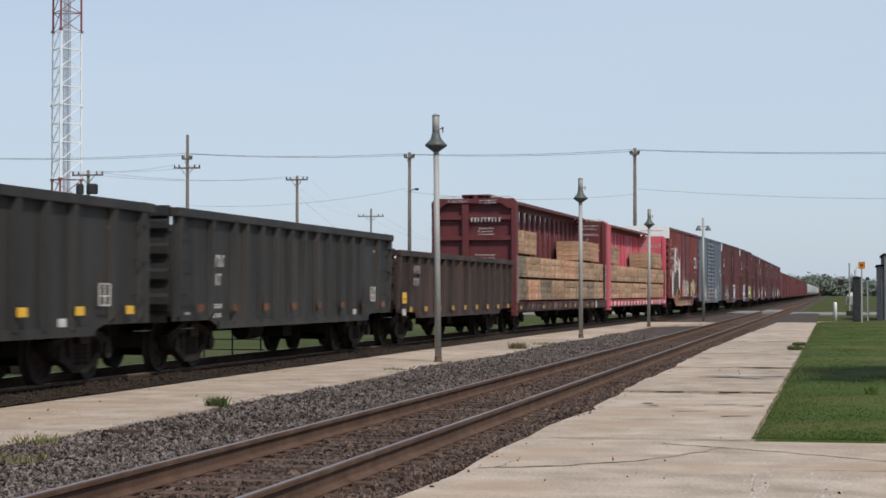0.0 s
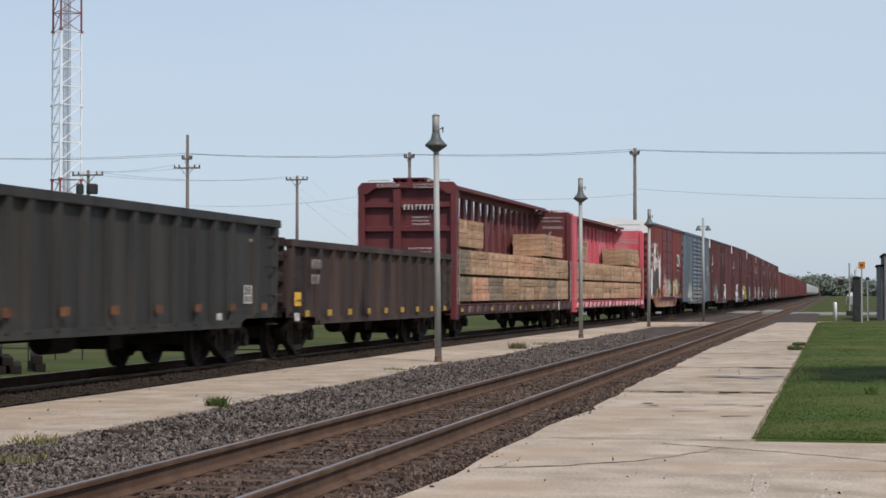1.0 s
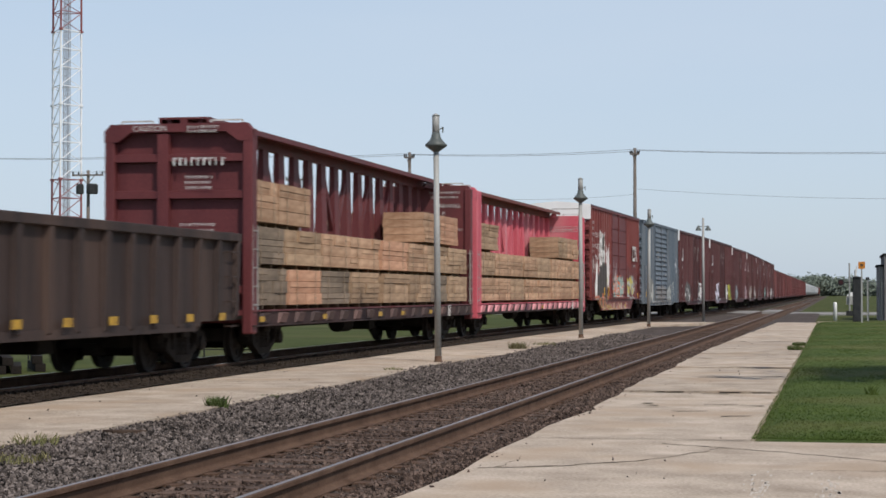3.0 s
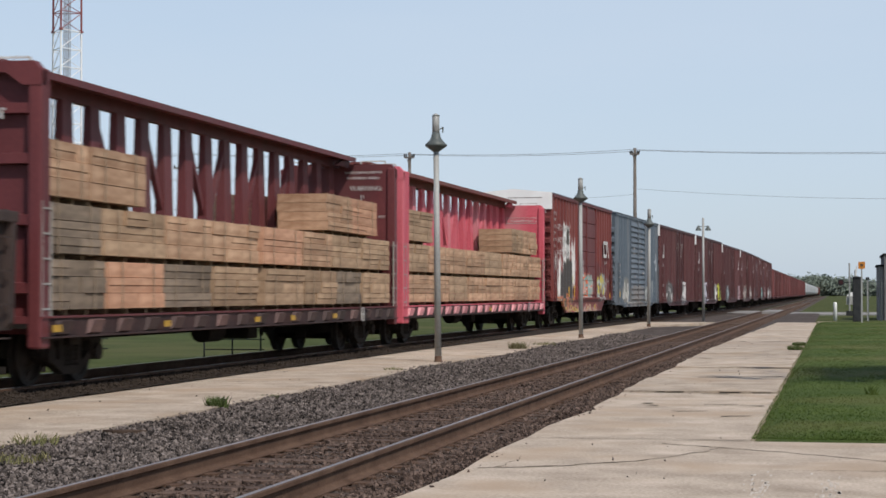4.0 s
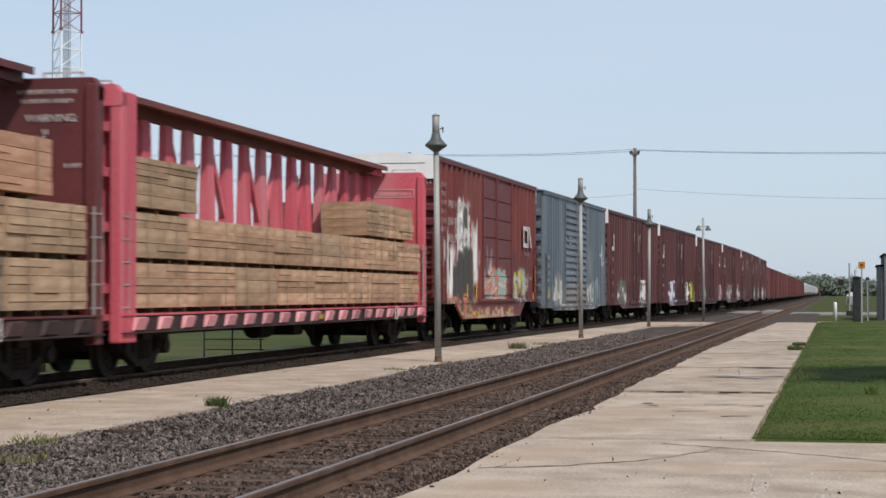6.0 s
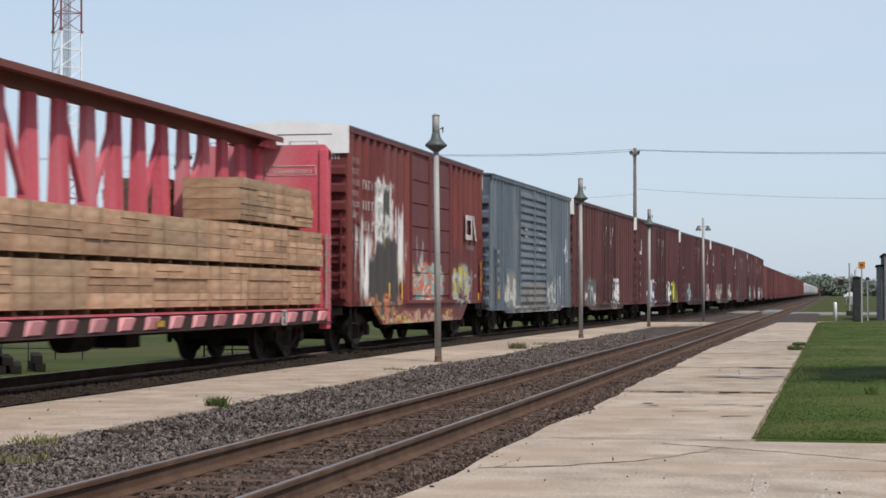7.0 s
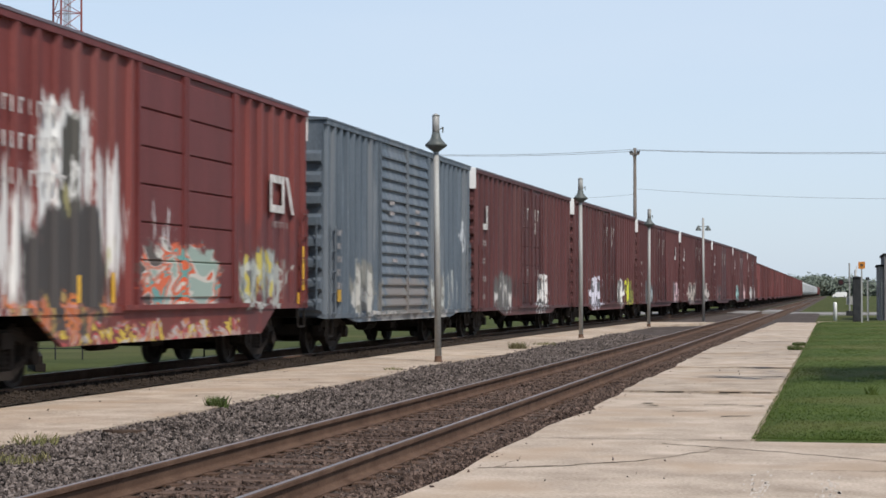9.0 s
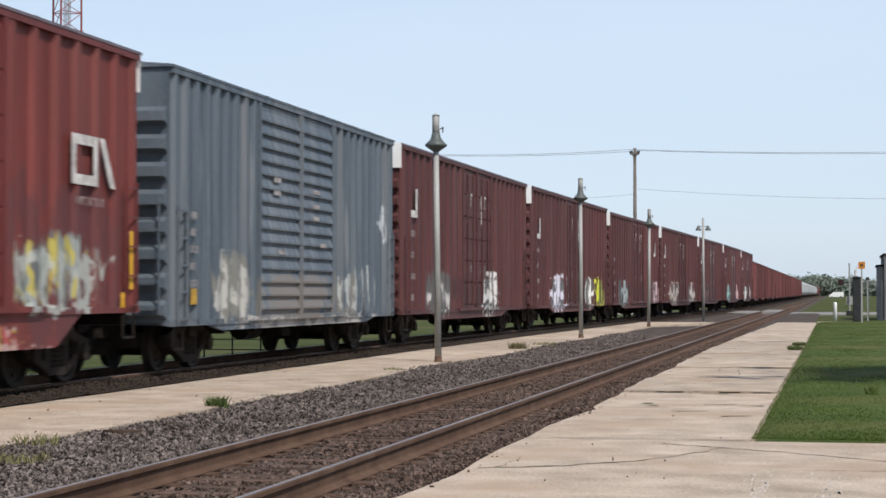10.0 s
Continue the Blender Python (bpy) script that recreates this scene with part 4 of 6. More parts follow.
def boxcar(start, end, top, mat, plain, doors, label, white_end, nribs, roof_mat, louvre=False, turning=True, near=True, floor=0.9, skirt=0.2, reach=0.62):
    """A boxcar: ribbed sides, sliding doors, corrugated ends, ribbed roof, sills, ladders and trucks. doors: list of (from, to) along the car."""
    L = end - start
    h = L / 2
    zt, zs = top - BED, floor - BED
    car = thing("boxcar", label, "freight car", "cars of the train")
    d0, d1 = min(a for a, b in doors), max(b for a, b in doors)
    for sgn in (-1, 1):
        x = 1.44 * sgn
        for a, b in ((-h, d0), (d1, h)):
            n = max(2, int(nribs * (b - a) / (L - (d1 - d0))))
            out = [(x - sgn * 0.03, b), (x - sgn * 0.03, a), (x, a)]
            for i in range(n):
                y = a + 0.2 + (b - a - 0.4) * i / (n - 1)
                out += [(x, y - 0.12), (x + sgn * 0.075, y - 0.06), (x + sgn * 0.075, y + 0.06), (x, y + 0.12)]
            part("side_wall", Solid().prism(out + [(x, b)], "z", zs, zt - 0.06), mat, car, "ribbed steel side wall")
        part("eave", Solid().box(min(x - sgn * 0.03, x + sgn * 0.085), max(x - sgn * 0.03, x + sgn * 0.085), -h, h, zt - 0.14, zt - 0.045), plain, car)
        sill = Solid().box(min(x - sgn * 0.03, x + sgn * 0.075), max(x - sgn * 0.03, x + sgn * 0.075), -h, h, zs - 0.02, zs + 0.08)
        if skirt:
            sill.prism([(-h * reach, zs), (-h * (reach - 0.12), zs - skirt), (h * (reach - 0.12), zs - skirt), (h * reach, zs)], "x", min(x - sgn * 0.02, x + sgn * 0.05), max(x - sgn * 0.02, x + sgn * 0.05))
        part("side_sill", sill, mat, car)
        for a, b in doors:
            zd0, zd1 = zs + 0.1, zt - 0.15
            n = 15 if louvre else 6
            dz = (zd1 - zd0 - 0.2) / n
            out = [(x, zd1), (x, zd0), (x + sgn * 0.04, zd0)]
            for i in range(n):
                z = zd0 + 0.1 + i * dz
                if louvre:
                    out += [(x + sgn * 0.04, z), (x + sgn * 0.1, z + 0.02), (x + sgn * 0.1, z + 0.06), (x + sgn * 0.04, z + dz * 0.85)]
                else:
                    out += [(x + sgn * 0.03, z), (x + sgn * 0.065, z + 0.025), (x + sgn * 0.065, z + dz - 0.025), (x + sgn * 0.03, z + dz)]
            out.append((x + sgn * 0.04, zd1))
            door = part("door", Solid().prism(out, "y", a + 0.06, b - 0.06), plain, car, "louvred steel sliding door" if louvre else "steel plug door with flat panels")
            for y in (a + 0.05, b - 0.05):
                part("door_edge", Solid().box(min(x, x + sgn * 0.1), max(x, x + sgn * 0.1), y - 0.045, y + 0.045, zd0, zd1), plain, door)
            if near and sgn > 0 and not louvre:
                for q in ((0.3, 0.7) if mat.name.startswith("boxcar_brown") else ()):
                    y = a + (b - a) * q
                    part("lock_rod", Solid().tube((x + 0.1, y, zs + 0.2), (x + 0.1, y, zt - 0.3), 0.025, n=6), plain, door)
        part("door_track", Solid().box(min(x, x + sgn * 0.13), max(x, x + sgn * 0.13), d0 - 0.6, d1 + (1.2 if d1 < h - 2 else 0.2), zs + 0.02, zs + 0.1), mat, car)
    for sgn in (-1, 1):
        n = 8
        zt2 = zt - (0.75 if white_end else 0.55)
        dz = (zt2 - zs - 0.1) / n
        out = [(sgn * (h - 0.03), zt - 0.05), (sgn * (h - 0.03), zs), (sgn * h, zs)]
        for i in range(n):
            z = zs + 0.1 + dz * i
            out += [(sgn * h, z), (sgn * (h + 0.14), z + dz * 0.15), (sgn * (h + 0.14), z + dz * 0.5), (sgn * h, z + dz * 0.68)]
        e = Solid().prism(out + [(sgn * h, zt - 0.05)], "x", -1.42, 1.42)
        part("end_wall", e, plain, car)
        if white_end:
            part("white_panel", Solid().prism([(-1.49, zt - 0.62), (1.49, zt - 0.62), (1.49, zt + 0.01), (0, zt + 0.15), (-1.49, zt + 0.01)], "y", min(sgn * (h + 0.03), sgn * (h + 0.07)), max(sgn * (h + 0.03), sgn * (h + 0.07))), WHITE, car, "white-painted top of the car's end")
            part("stencil_mark", Solid().box(-0.2, 1.1, min(sgn * (h + 0.07), sgn * (h + 0.075)), max(sgn * (h + 0.07), sgn * (h + 0.075)), zt - 0.2, zt - 0.175), GREYLUMBER, car)
        coupler(car, sgn * h, sgn)
        for x in (-1.15, 1.15):
            rungs(car, x, sgn * (h + 0.2), zs + 0.3, zs + 2.0, 0.4, plain, face="y")
        step_iron = Solid()
        for q in (0.15, 0.6):
            step_iron.bar((1.48, sgn * (h - q), zs), (1.48, sgn * (h - q), zs - 0.4), 0.03)
        step_iron.bar((1.48, sgn * (h - 0.15), zs - 0.4), (1.48, sgn * (h - 0.6), zs - 0.4), 0.04)
        part("stirrup_step", step_iron, UNDER, car)
    r = Solid()
    n = int(L / 1.25)
    stations = [(-h - 0.05, 0.0)]
    for i in range(1, n):
        y = -h + L * i / n
        stations += [(y - 0.06, 0.0), (y - 0.04, 0.04), (y + 0.04, 0.04), (y + 0.06, 0.0)]
    stations.append((h + 0.05, 0.0))
    for y, up in stations:
        r.v += [(-1.535, y, zt - 0.043), (-1.535, y, zt + up * 0.2), (0, y, zt + 0.13 + up), (1.535, y, zt + up * 0.2), (1.535, y, zt - 0.043)]
    for i in range(len(stations) - 1):
        r.f += [(5 * i + q, 5 * i + (q + 1) % 5, 5 * i + 5 + (q + 1) % 5, 5 * i + 5 + q) for q in range(5)]
    r.f += [(4, 3, 2, 1, 0), tuple(5 * (len(stations) - 1) + q for q in range(5))]
    part("roof", r, roof_mat, car)
    underframe(car, h, zs)
    for y in (-h + 0.4, h - 0.4):
        rungs(car, 1.5, y, zs + 0.1, zs + 1.9, 0.42, plain)
    trucks(car, h - 2.1, turning)
    MOVING.append((car, (start + end) / 2, 2 * (h - 2.1)))
    return car, h, zt, zs


# open cars at the head of the view
DARK_GONDOLA = "tall black steel gondola car with vertical ribs"
for a, b in ((12.4, 28.25), (29.35, 44.75)):
    car, h, zt, zs = gondola(a, b, 2.86, 0.8, BLACK, 16, DARK_GONDOLA, 8, 1.02, YELLOW if a < 20 else DIMORANGE, [-7.5, -5.85, -4.6] + [-3.9 + 0.965 * i for i in range(10)] + [6.3, 7.5])
    lettering(car, (1.437, -h + 2.0, 1.81), 0, 2, 0.21, 0.12, WORN_WHITE, "faded white stencilled marks", 4)
    lettering(car, (1.437, -h + 1.9, 1.07), 0, 2, 0.08, 0.085, WORN_WHITE, "small faded white stencils", 10)
    lettering(car, (1.437, -h + 0.55, 0.97), 0, 1, 0.05, 0.05, FADED, "small faded white stencils", 8)
    lettering(car, (1.437, h - 1.75, 2.3), 0, 1, 0.06, 0.05, FADED, "small faded white stencils", 5)
    lettering(car, (-0.6, -h - 0.11, zt - 0.42), 0.3, 1, 0.12, 0.0, FADED, "small faded white stencils", 6, "y")
    for y in (h - 2.3,):
        fr = Solid()
        for p, q in (((0, 0, 0), (0, 0, 0.32)), ((0, 0.4, 0), (0, 0.4, 0.32)), ((0, 0, 0), (0, 0.4, 0)), ((0, 0, 0.14), (0, 0.4, 0.14)), ((0, 0, 0.32), (0, 0.4, 0.32)), ((0, 0.2, 0), (0, 0.2, 0.32))):
            fr.bar(p, q, 0.02)
        part("card_frame", fr, WORN_WHITE, car, "thin white placard frame", at=pose(1.53, y, 1.16))
        plate(car, "stencil_panel", WORN_WHITE, 1.435, y - 1.3, y - 1.02, 0.86, 0.98, "small worn white stencil panel")
car, h, zt, zs = gondola(45.55, 61.4, 2.52, 0.78, GONDOLA_BROWN, 16, "low rusty brown steel gondola car with vertical ribs", 9, 0.86, DIMYELLOW)
lettering(car, (1.537, -h + 1.4, 1.85), 0, 2, 0.2, 0.12, FADED, "faded pinkish white stencils", 5)
plate(car, "yellow_panel", YELLOW, 1.54, -h + 0.15, -h + 0.6, 1.08, 1.36, "yellow square panel")
plate(car, "white_panel", WORN_WHITE, 1.54, -h + 0.15, -h + 0.5, 0.78, 0.94, "small white square panel")

# lumber cars
def letters(car, text, size, mat, at, label):
    curve = bpy.data.curves.new("letters", "FONT")
    curve.body, curve.size, curve.extrude = text, size, 0.003
    ob = new("warning_letters", curve)
    deps = bpy.context.evaluated_depsgraph_get()
    me = bpy.data.meshes.new_from_object(ob.evaluated_get(deps))
    bpy.data.objects.remove(ob)
    me.materials.append(mat)
    part("warning_letters", me, mat, car, label, at=at)


CAR_A, CAR_B = (62.25, 83.6), (84.35, 106.05)
car, h, deck, top = centerbeam(*CAR_A, MAROON, MAROONWINCH, "maroon centerbeam lumber car loaded with lumber bundles", 62.95, 1.155, (-10.3, -5.9, -1.05, 1.3, 4.5))
mid = sum(CAR_A) / 2
lettering(car, (-0.1, -h - 0.02, top - 0.8), 1.1, 1, 0.15, 0.0, WORN_WHITE, "row of white stencilled marks", 9, "y")
lettering(car, (0.15, -h - 0.02, top - 1.05), 1.2, 3, 0.05, 0.05, WORN_WHITE, "small white stencils", 14, "y")
lettering(car, (0.05, -h - 0.02, top - 1.95), 1.3, 3, 0.05, 0.06, WORN_WHITE, "small white stencils", 18, "y")
letters(car, "CAUTION", 0.15, WORN_WHITE, pose(-0.9, -h - 0.034, top - 0.14, 90, 0, 0), "white stencilled word CAUTION")
lettering(car, (0.2, -h - 0.05, top - 0.1), 1.5, 2, 0.05, 0.03, WORN_WHITE, "small white stencils", 16, "y")
load(*CAR_A, [(1.11, 3, 0.24, (62.55, 64.86, 67.35, 69.8, 72.45, 72.85, 75.67, 78.2, 80.5, 83.25), "gogv vvgv"), (1.915, 3, 0.24, (62.55, 64.7, 67.42, 69.8, 72.55, 72.75, 75.5, 77.85, 80.5, 83.25), "gvtt otvv"),
               (2.72, 3, 0.267, (62.55, 64.17, 66.47), "tt"), (2.72, 4, 0.2, (77.34, 79.51, 82.05), "to")], 5)
inner = h - 0.222
letters(car, "WARNING:", 0.165, WORN_WHITE, pose(0.32, inner, top - 0.66, 90, 0, 0), "white stencilled word WARNING")
lettering(car, (0.2, inner, top - 0.24), 2.1, 1, 0.06, 0.0, WORN_WHITE, "small white stencils", 20, "y")
lettering(car, (0.25, inner, top - 0.38), 2.2, 1, 0.06, 0.0, WORN_WHITE, "small white stencils", 18, "y")
lettering(car, (0.6, inner, top - 0.85), 2.3, 4, 0.08, 0.02, WORN_WHITE, "white symbol", 2, "y")
lettering(car, (0.95, inner, top - 1.35), 2.4, 1, 0.06, 0.0, WORN_WHITE, "small white stencils", 6, "y")
car, h, deck, top = centerbeam(*CAR_B, PINK, WINCH, "faded pinkish red centerbeam lumber car loaded with bundles", 85.6, 1.165, (0.2,))
load(*CAR_B, [(1.11, 3, 0.24, (85.05, 87.6, 90.3, 92.86, 95.55, 98.35, 100.55, 103.4, 105.7), "ttvttttt"), (1.915, 3, 0.24, (85.05, 87.6, 90.2, 92.7, 95.4, 98.3, 100.8, 103.1, 105.7), "vtttvttt"),
               (2.72, 4, 0.2, (85.1, 88.15), "v"), (2.72, 4, 0.2, (100.1, 102.27, 104.97), "vt")], 9)
lettering(car, (0.25, h - 0.222, top - 0.62), 2.5, 1, 0.08, 0.0, WORN_WHITE, "small white stencils", 14, "y")
panel = Solid()
for a, b in (((0.1, 0.0), (1.2, 0.0)), ((0.1, 0.2), (1.2, 0.2)), ((0.1, 0.0), (0.1, 0.2)), ((1.2, 0.0), (1.2, 0.2))):
    panel.bar((a[0], h - 0.216, top - 0.66 + a[1]), (b[0], h - 0.216, top - 0.66 + b[1]), 0.014)
part("panel_outline", panel, WORN_WHITE, car, "thin white painted outline of a panel")
# boxcars; spray paint lies over the ribs
WHITES, GREY, DARK = (0.7, 0.69, 0.66), (0.4, 0.38, 0.36), (0.06, 0.053, 0.05)
painted(REDBOX, [(2.6, 7.9, 0.2, 3.6, (0.11, 0.033, 0.033), 1.2, 0.5, 0.36), (-8.0, -1.9, 0.2, 2.4, (0.12, 0.036, 0.034), 1.4, 0.5, 0.4), (-7.8, -2.0, 0.5, 2.6, GREY, 3.5, 0.5, 0.4), (-7.9, -5.0, 0.7, 3.7, (0.66, 0.64, 0.61), 6.0, 0.55, 0.42), (-5.9, -3.0, 1.6, 4.6, WHITES, 3.2, 0.7, 0.37), (-3.9, -1.9, 1.0, 3.9, (0.62, 0.6, 0.58), 7.0, 0.5, 0.4),
                 (-6.3, -2.5, 0.5, 2.8, DARK, 1.6, 0.5, 0.28), (-5.1, -3.8, 2.2, 4.1, (0.075, 0.07, 0.06), 2.6, 0.9, 0.34), (-4.8, -4.1, 2.3, 3.0, (0.3, 0.27, 0.12), 4.0, 2.6, 0.45), (-3.4, -2.4, 1.2, 2.8, (0.4, 0.38, 0.2), 6.0, 0.7, 0.54),
                 (-8.0, -1.9, 0.3, 1.55, [(0.46, 0.13, 0.045), (0.42, 0.2, 0.16), (0.5, 0.16, 0.05), (0.1, 0.06, 0.05), (0.44, 0.3, 0.1)], 2.2, 2.0, 0.42), (-7.0, 5.4, 0.2, 1.0, [(0.46, 0.17, 0.07), (0.4, 0.36, 0.34), (0.45, 0.08, 0.08), (0.16, 0.05, 0.045), (0.55, 0.4, 0.06), (0.45, 0.4, 0.38)], 2.0, 2.6, 0.38),
                 (2.8, 7.0, 0.9, 2.3, [(0.27, 0.29, 0.26), (0.13, 0.15, 0.14), (0.24, 0.26, 0.25), (0.4, 0.34, 0.08), (0.12, 0.12, 0.12)], 2.4, 0.8, 0.38), (2.7, 7.1, 0.85, 2.3, (0.4, 0.42, 0.39), 2.2, 1.2, 0.36, 0.95), (-2.0, 5.4, 0.2, 0.75, (0.42, 0.3, 0.26), 1.5, 2.0, 0.36, 0.8)])
painted(REDPLAIN, [(-2.3, 1.5, 0.9, 3.3, (0.5, 0.47, 0.46), 3.0, 0.8, 0.52), (-2.3, 2.7, 0.8, 2.35, [(0.1, 0.08, 0.07), (0.55, 0.53, 0.47), (0.64, 0.12, 0.05), (0.64, 0.14, 0.06), (0.14, 0.32, 0.3), (0.62, 0.12, 0.05), (0.55, 0.52, 0.46), (0.3, 0.38, 0.33)], 1.0, 2.0, 0.27)])
painted(BLUE, [(-7.7, 7.7, 0.3, 2.0, (0.16, 0.155, 0.145), 1.6, 0.6, 0.4), (-7.7, 7.7, 0.6, 5.0, (0.17, 0.185, 0.2), 5.0, 0.15, 0.52), (-6.0, -3.2, 0.7, 2.2, (0.17, 0.17, 0.155), 2.0, 1.0, 0.3), (-6.1, -3.1, 0.65, 2.25, (0.43, 0.42, 0.39), 2.2, 1.3, 0.34, 0.75), (2.1, 6.6, 0.7, 2.1, (0.4, 0.42, 0.4), 2.4, 1.3, 0.4, 0.62), (-6.9, 7.4, 0.4, 1.0, (0.4, 0.38, 0.36), 1.6, 3.0, 0.4),
               (-3.4, 2.8, 0.6, 1.9, (0.17, 0.15, 0.135), 1.6, 1.6, 0.36), (-6.7, -5.8, 0.8, 4.9, (0.27, 0.3, 0.33), 7.0, 0.25, 0.52), (6.0, 7.7, 2.2, 3.8, (0.5, 0.52, 0.54), 5.0, 1.2, 0.52)])

car, h, zt, zs = boxcar(107.65, 123.25, 5.21, REDBOX, REDPLAIN, [(-1.85, 0.35), (0.4, 3.0)], "tall oxide red boxcar covered with spray-painted graffiti", True, 17, ROOF, floor=1.15, skirt=0.48, reach=0.72)
lettering(car, (0.35, -h - 0.004, zt - 0.75), 3.1, 1, 0.1, 0.0, WORN_WHITE, "small white stencils", 12, "y")
# broad emblem of joined strokes, and the small marks under it
def emblem_frame(w, hgt, t):
    s = Solid()
    for x in (0.0, 0.006):
        s.v += [(x, 0, 0), (x, w, 0), (x, w, hgt), (x, 0, hgt), (x, t, t), (x, w - t, t), (x, w - t, hgt - t), (x, t, hgt - t)]
    for q in range(4):
        r = (q + 1) % 4
        s.f += [(8 + q, 8 + r, 12 + r, 12 + q), (q, r, 8 + r, 8 + q), (4 + q, 4 + r, 12 + r, 12 + q)]
    return s


part("emblem", emblem_frame(0.95, 0.73, 0.15), WORN_WHITE, car, "white emblem frame", at=pose(1.52, 5.13, 2.91))
part("emblem_stroke", Solid().prism([(0, 0.73), (0.2, 0.73), (0.64, 0.0), (0.44, 0.0)], "x", 0, 0.006), WORN_WHITE, car, "slanted white stroke", at=pose(1.52, 6.14, 2.91))
lettering(car, (1.515, 5.3, 2.62), 0, 1, 0.12, 0.05, FADED, "faded white stencilled marks", 7, "x", 1.2)
lettering(car, (1.515, -h + 1.1, 3.75), 0, 3, 0.22, 0.26, WORN_WHITE, "worn white stencilled marks", 8, "x", 1.15)
lettering(car, (1.518, -h + 0.16, 4.3), 0, 9, 0.13, 0.12, FADED, "faded white stencils at the corner", 5, "x", 1.0)
for y, z0, z1 in ((-h + 4.9, 1.2, 1.65), (h - 0.4, 1.4, 2.3), (h - 0.75, 1.12, 1.35), (-h + 3.6, 1.2, 1.6)):
    plate(car, "yellow_bar", YELLOW, 1.515, y, y + 0.12, z0, z1, "narrow upright yellow bar")
car, h, zt, zs = boxcar(124.75, 140.5, 5.21, BLUE, BLUE, [(-3.15, -0.35), (-0.3, 2.15)], "faded blue boxcar with louvred double doors", False, 20, BLUE, louvre=True, skirt=0.13, reach=0.78)
lettering(car, (1.515, -h + 0.9, 2.6), 0, 5, 0.13, 0.16, FADED, "worn white stencils", 4)
for y, z in ((-2.3, 3.5), (-2.3, 3.25), (0.5, 3.4), (0.5, 3.1), (0.5, 2.85), (-2.0, 2.1), (1.0, 2.3)):
    plate(car, "white_patch", FADED, 1.55, y, y + 0.45, z, z + 0.09, "worn white paint patch")
plate(car, "yellow_panel", DIMYELLOW, 1.515, -h + 0.9, -h + 1.2, 1.15, 1.42, "yellow square panel")

BROWN_LABEL = "tall dark red-brown boxcar with white-topped ends"
SPAN = [(141.5, 159.6), (160.7, 179.2), (180.3, 198.3), (199.6, 218.6), (219.8, 237.4), (238.6, 256.8), (258.0, 277.0)]
TAGS = [[(1.2, 4.0, (0.7, 0.68, 0.66), 1.8, 1.2, 0.36), (-6.5, -3.0, (0.5, 0.48, 0.46), 5.0, 0.5, 0.5)], [(-5.5, -1.6, (0.62, 0.6, 0.68), 1.8, 1.3, 0.34), (2.5, 5.6, (0.75, 0.74, 0.7), 3.0, 0.8, 0.42), (5.8, 8.4, (0.6, 0.62, 0.05), 1.8, 1.2, 0.36)],
        [(-6.8, -3.0, (0.3, 0.34, 0.35), 2.5, 1.1, 0.42), (6.0, 8.6, (0.6, 0.42, 0.45), 2.0, 1.4, 0.4)], [(-6.5, -0.5, (0.42, 0.36, 0.32), 1.1, 1.0, 0.36), (4.0, 7.8, (0.5, 0.45, 0.42), 1.4, 1.0, 0.36)],
        [(-6, -2, (0.2, 0.1, 0.1), 1.5, 1.0, 0.4)], [(-6.5, -2.5, (0.3, 0.5, 0.48), 1.5, 1.2, 0.38), (3, 6.5, (0.6, 0.4, 0.4), 2.0, 1.2, 0.42)], [(-7, -1.0, (0.75, 0.72, 0.7), 1.0, 1.2, 0.4), (2, 6, (0.5, 0.42, 0.42), 1.6, 1.2, 0.45)]]
for (a, b), tags in zip(SPAN, TAGS):
    m = BROWN.copy()
    m.name = "boxcar_brown_tagged"
    painted(m, [(-h0, h0, 0.5, 2.2, (0.05, 0.022, 0.022), 2.5, 0.5, 0.5) for h0 in (8.8,)] + [p for y0, y1, c, sy, sz, cut in tags for p in ((y0 - 0.2, y1 + 0.2, 0.55, 2.1, tuple(0.03 + 0.12 * q for q in c), sy * 1.2, sz, 0.33), (y0 - 0.3, y1 + 0.3, 0.5, 2.2, c, sy * 1.3, sz * 1.2, cut - 0.05, (y1 - y0) / 3.0))])
    car, h, zt, zs = boxcar(a, b, 5.22 if a < 180 else 5.13, m, m, [(-1.7, 0.35), (0.4, 2.6)], BROWN_LABEL, True, 20, ROOF, near=a < 200)
    em = Solid().prism([(0, 0), (0.7, 0), (0.7, 0.75), (0.5, 0.75), (0.5, 0.18), (0, 0.18)], "x", 0, 0.006)
    part("emblem", em, WORN_WHITE, car, "small white emblem", at=pose(1.515, -h + 0.9 if a != 180.3 else h - 2.4, 3.3))
    lettering(car, (1.515, -h + 0.9, 2.8), 0, 4, 0.16, 0.39, FADED, "worn white stencils", 4)
    lettering(car, (1.516, -1.1, 3.9), 0, 2, 0.4, 0.08, WORN_WHITE, "worn white stencils", 2, "x", 1.3)
    lettering(car, (1.516, -1.1, 1.95), 0, 1, 0.22, 0.08, FADED, "worn white stencils", 2, "x", 2.4)
    lettering(car, (1.516, 0.95, 3.9), 0, 2, 0.4, 0.08, WORN_WHITE, "worn white stencils", 2, "x", 1.3)
    lettering(car, (1.516, 0.95, 1.95), 0, 1, 0.22, 0.08, FADED, "worn white stencils", 2, "x", 2.4)

# the rest of the train, far down the line
far_car, far_h, far_zt, far_zs = boxcar(278.5, 295.0, 4.5, FARRED, FARRED, [(-1.2, 1.4)], "weathered red boxcar far down the train", False, 14, FARRED, turning=False, near=False)
y = 296.2
for i in range(15):
    far = copy_thing(far_car, far_car.matrix_basis)
    MOVING.append((far, y + 8.25, 12.3))
    y += 17.7


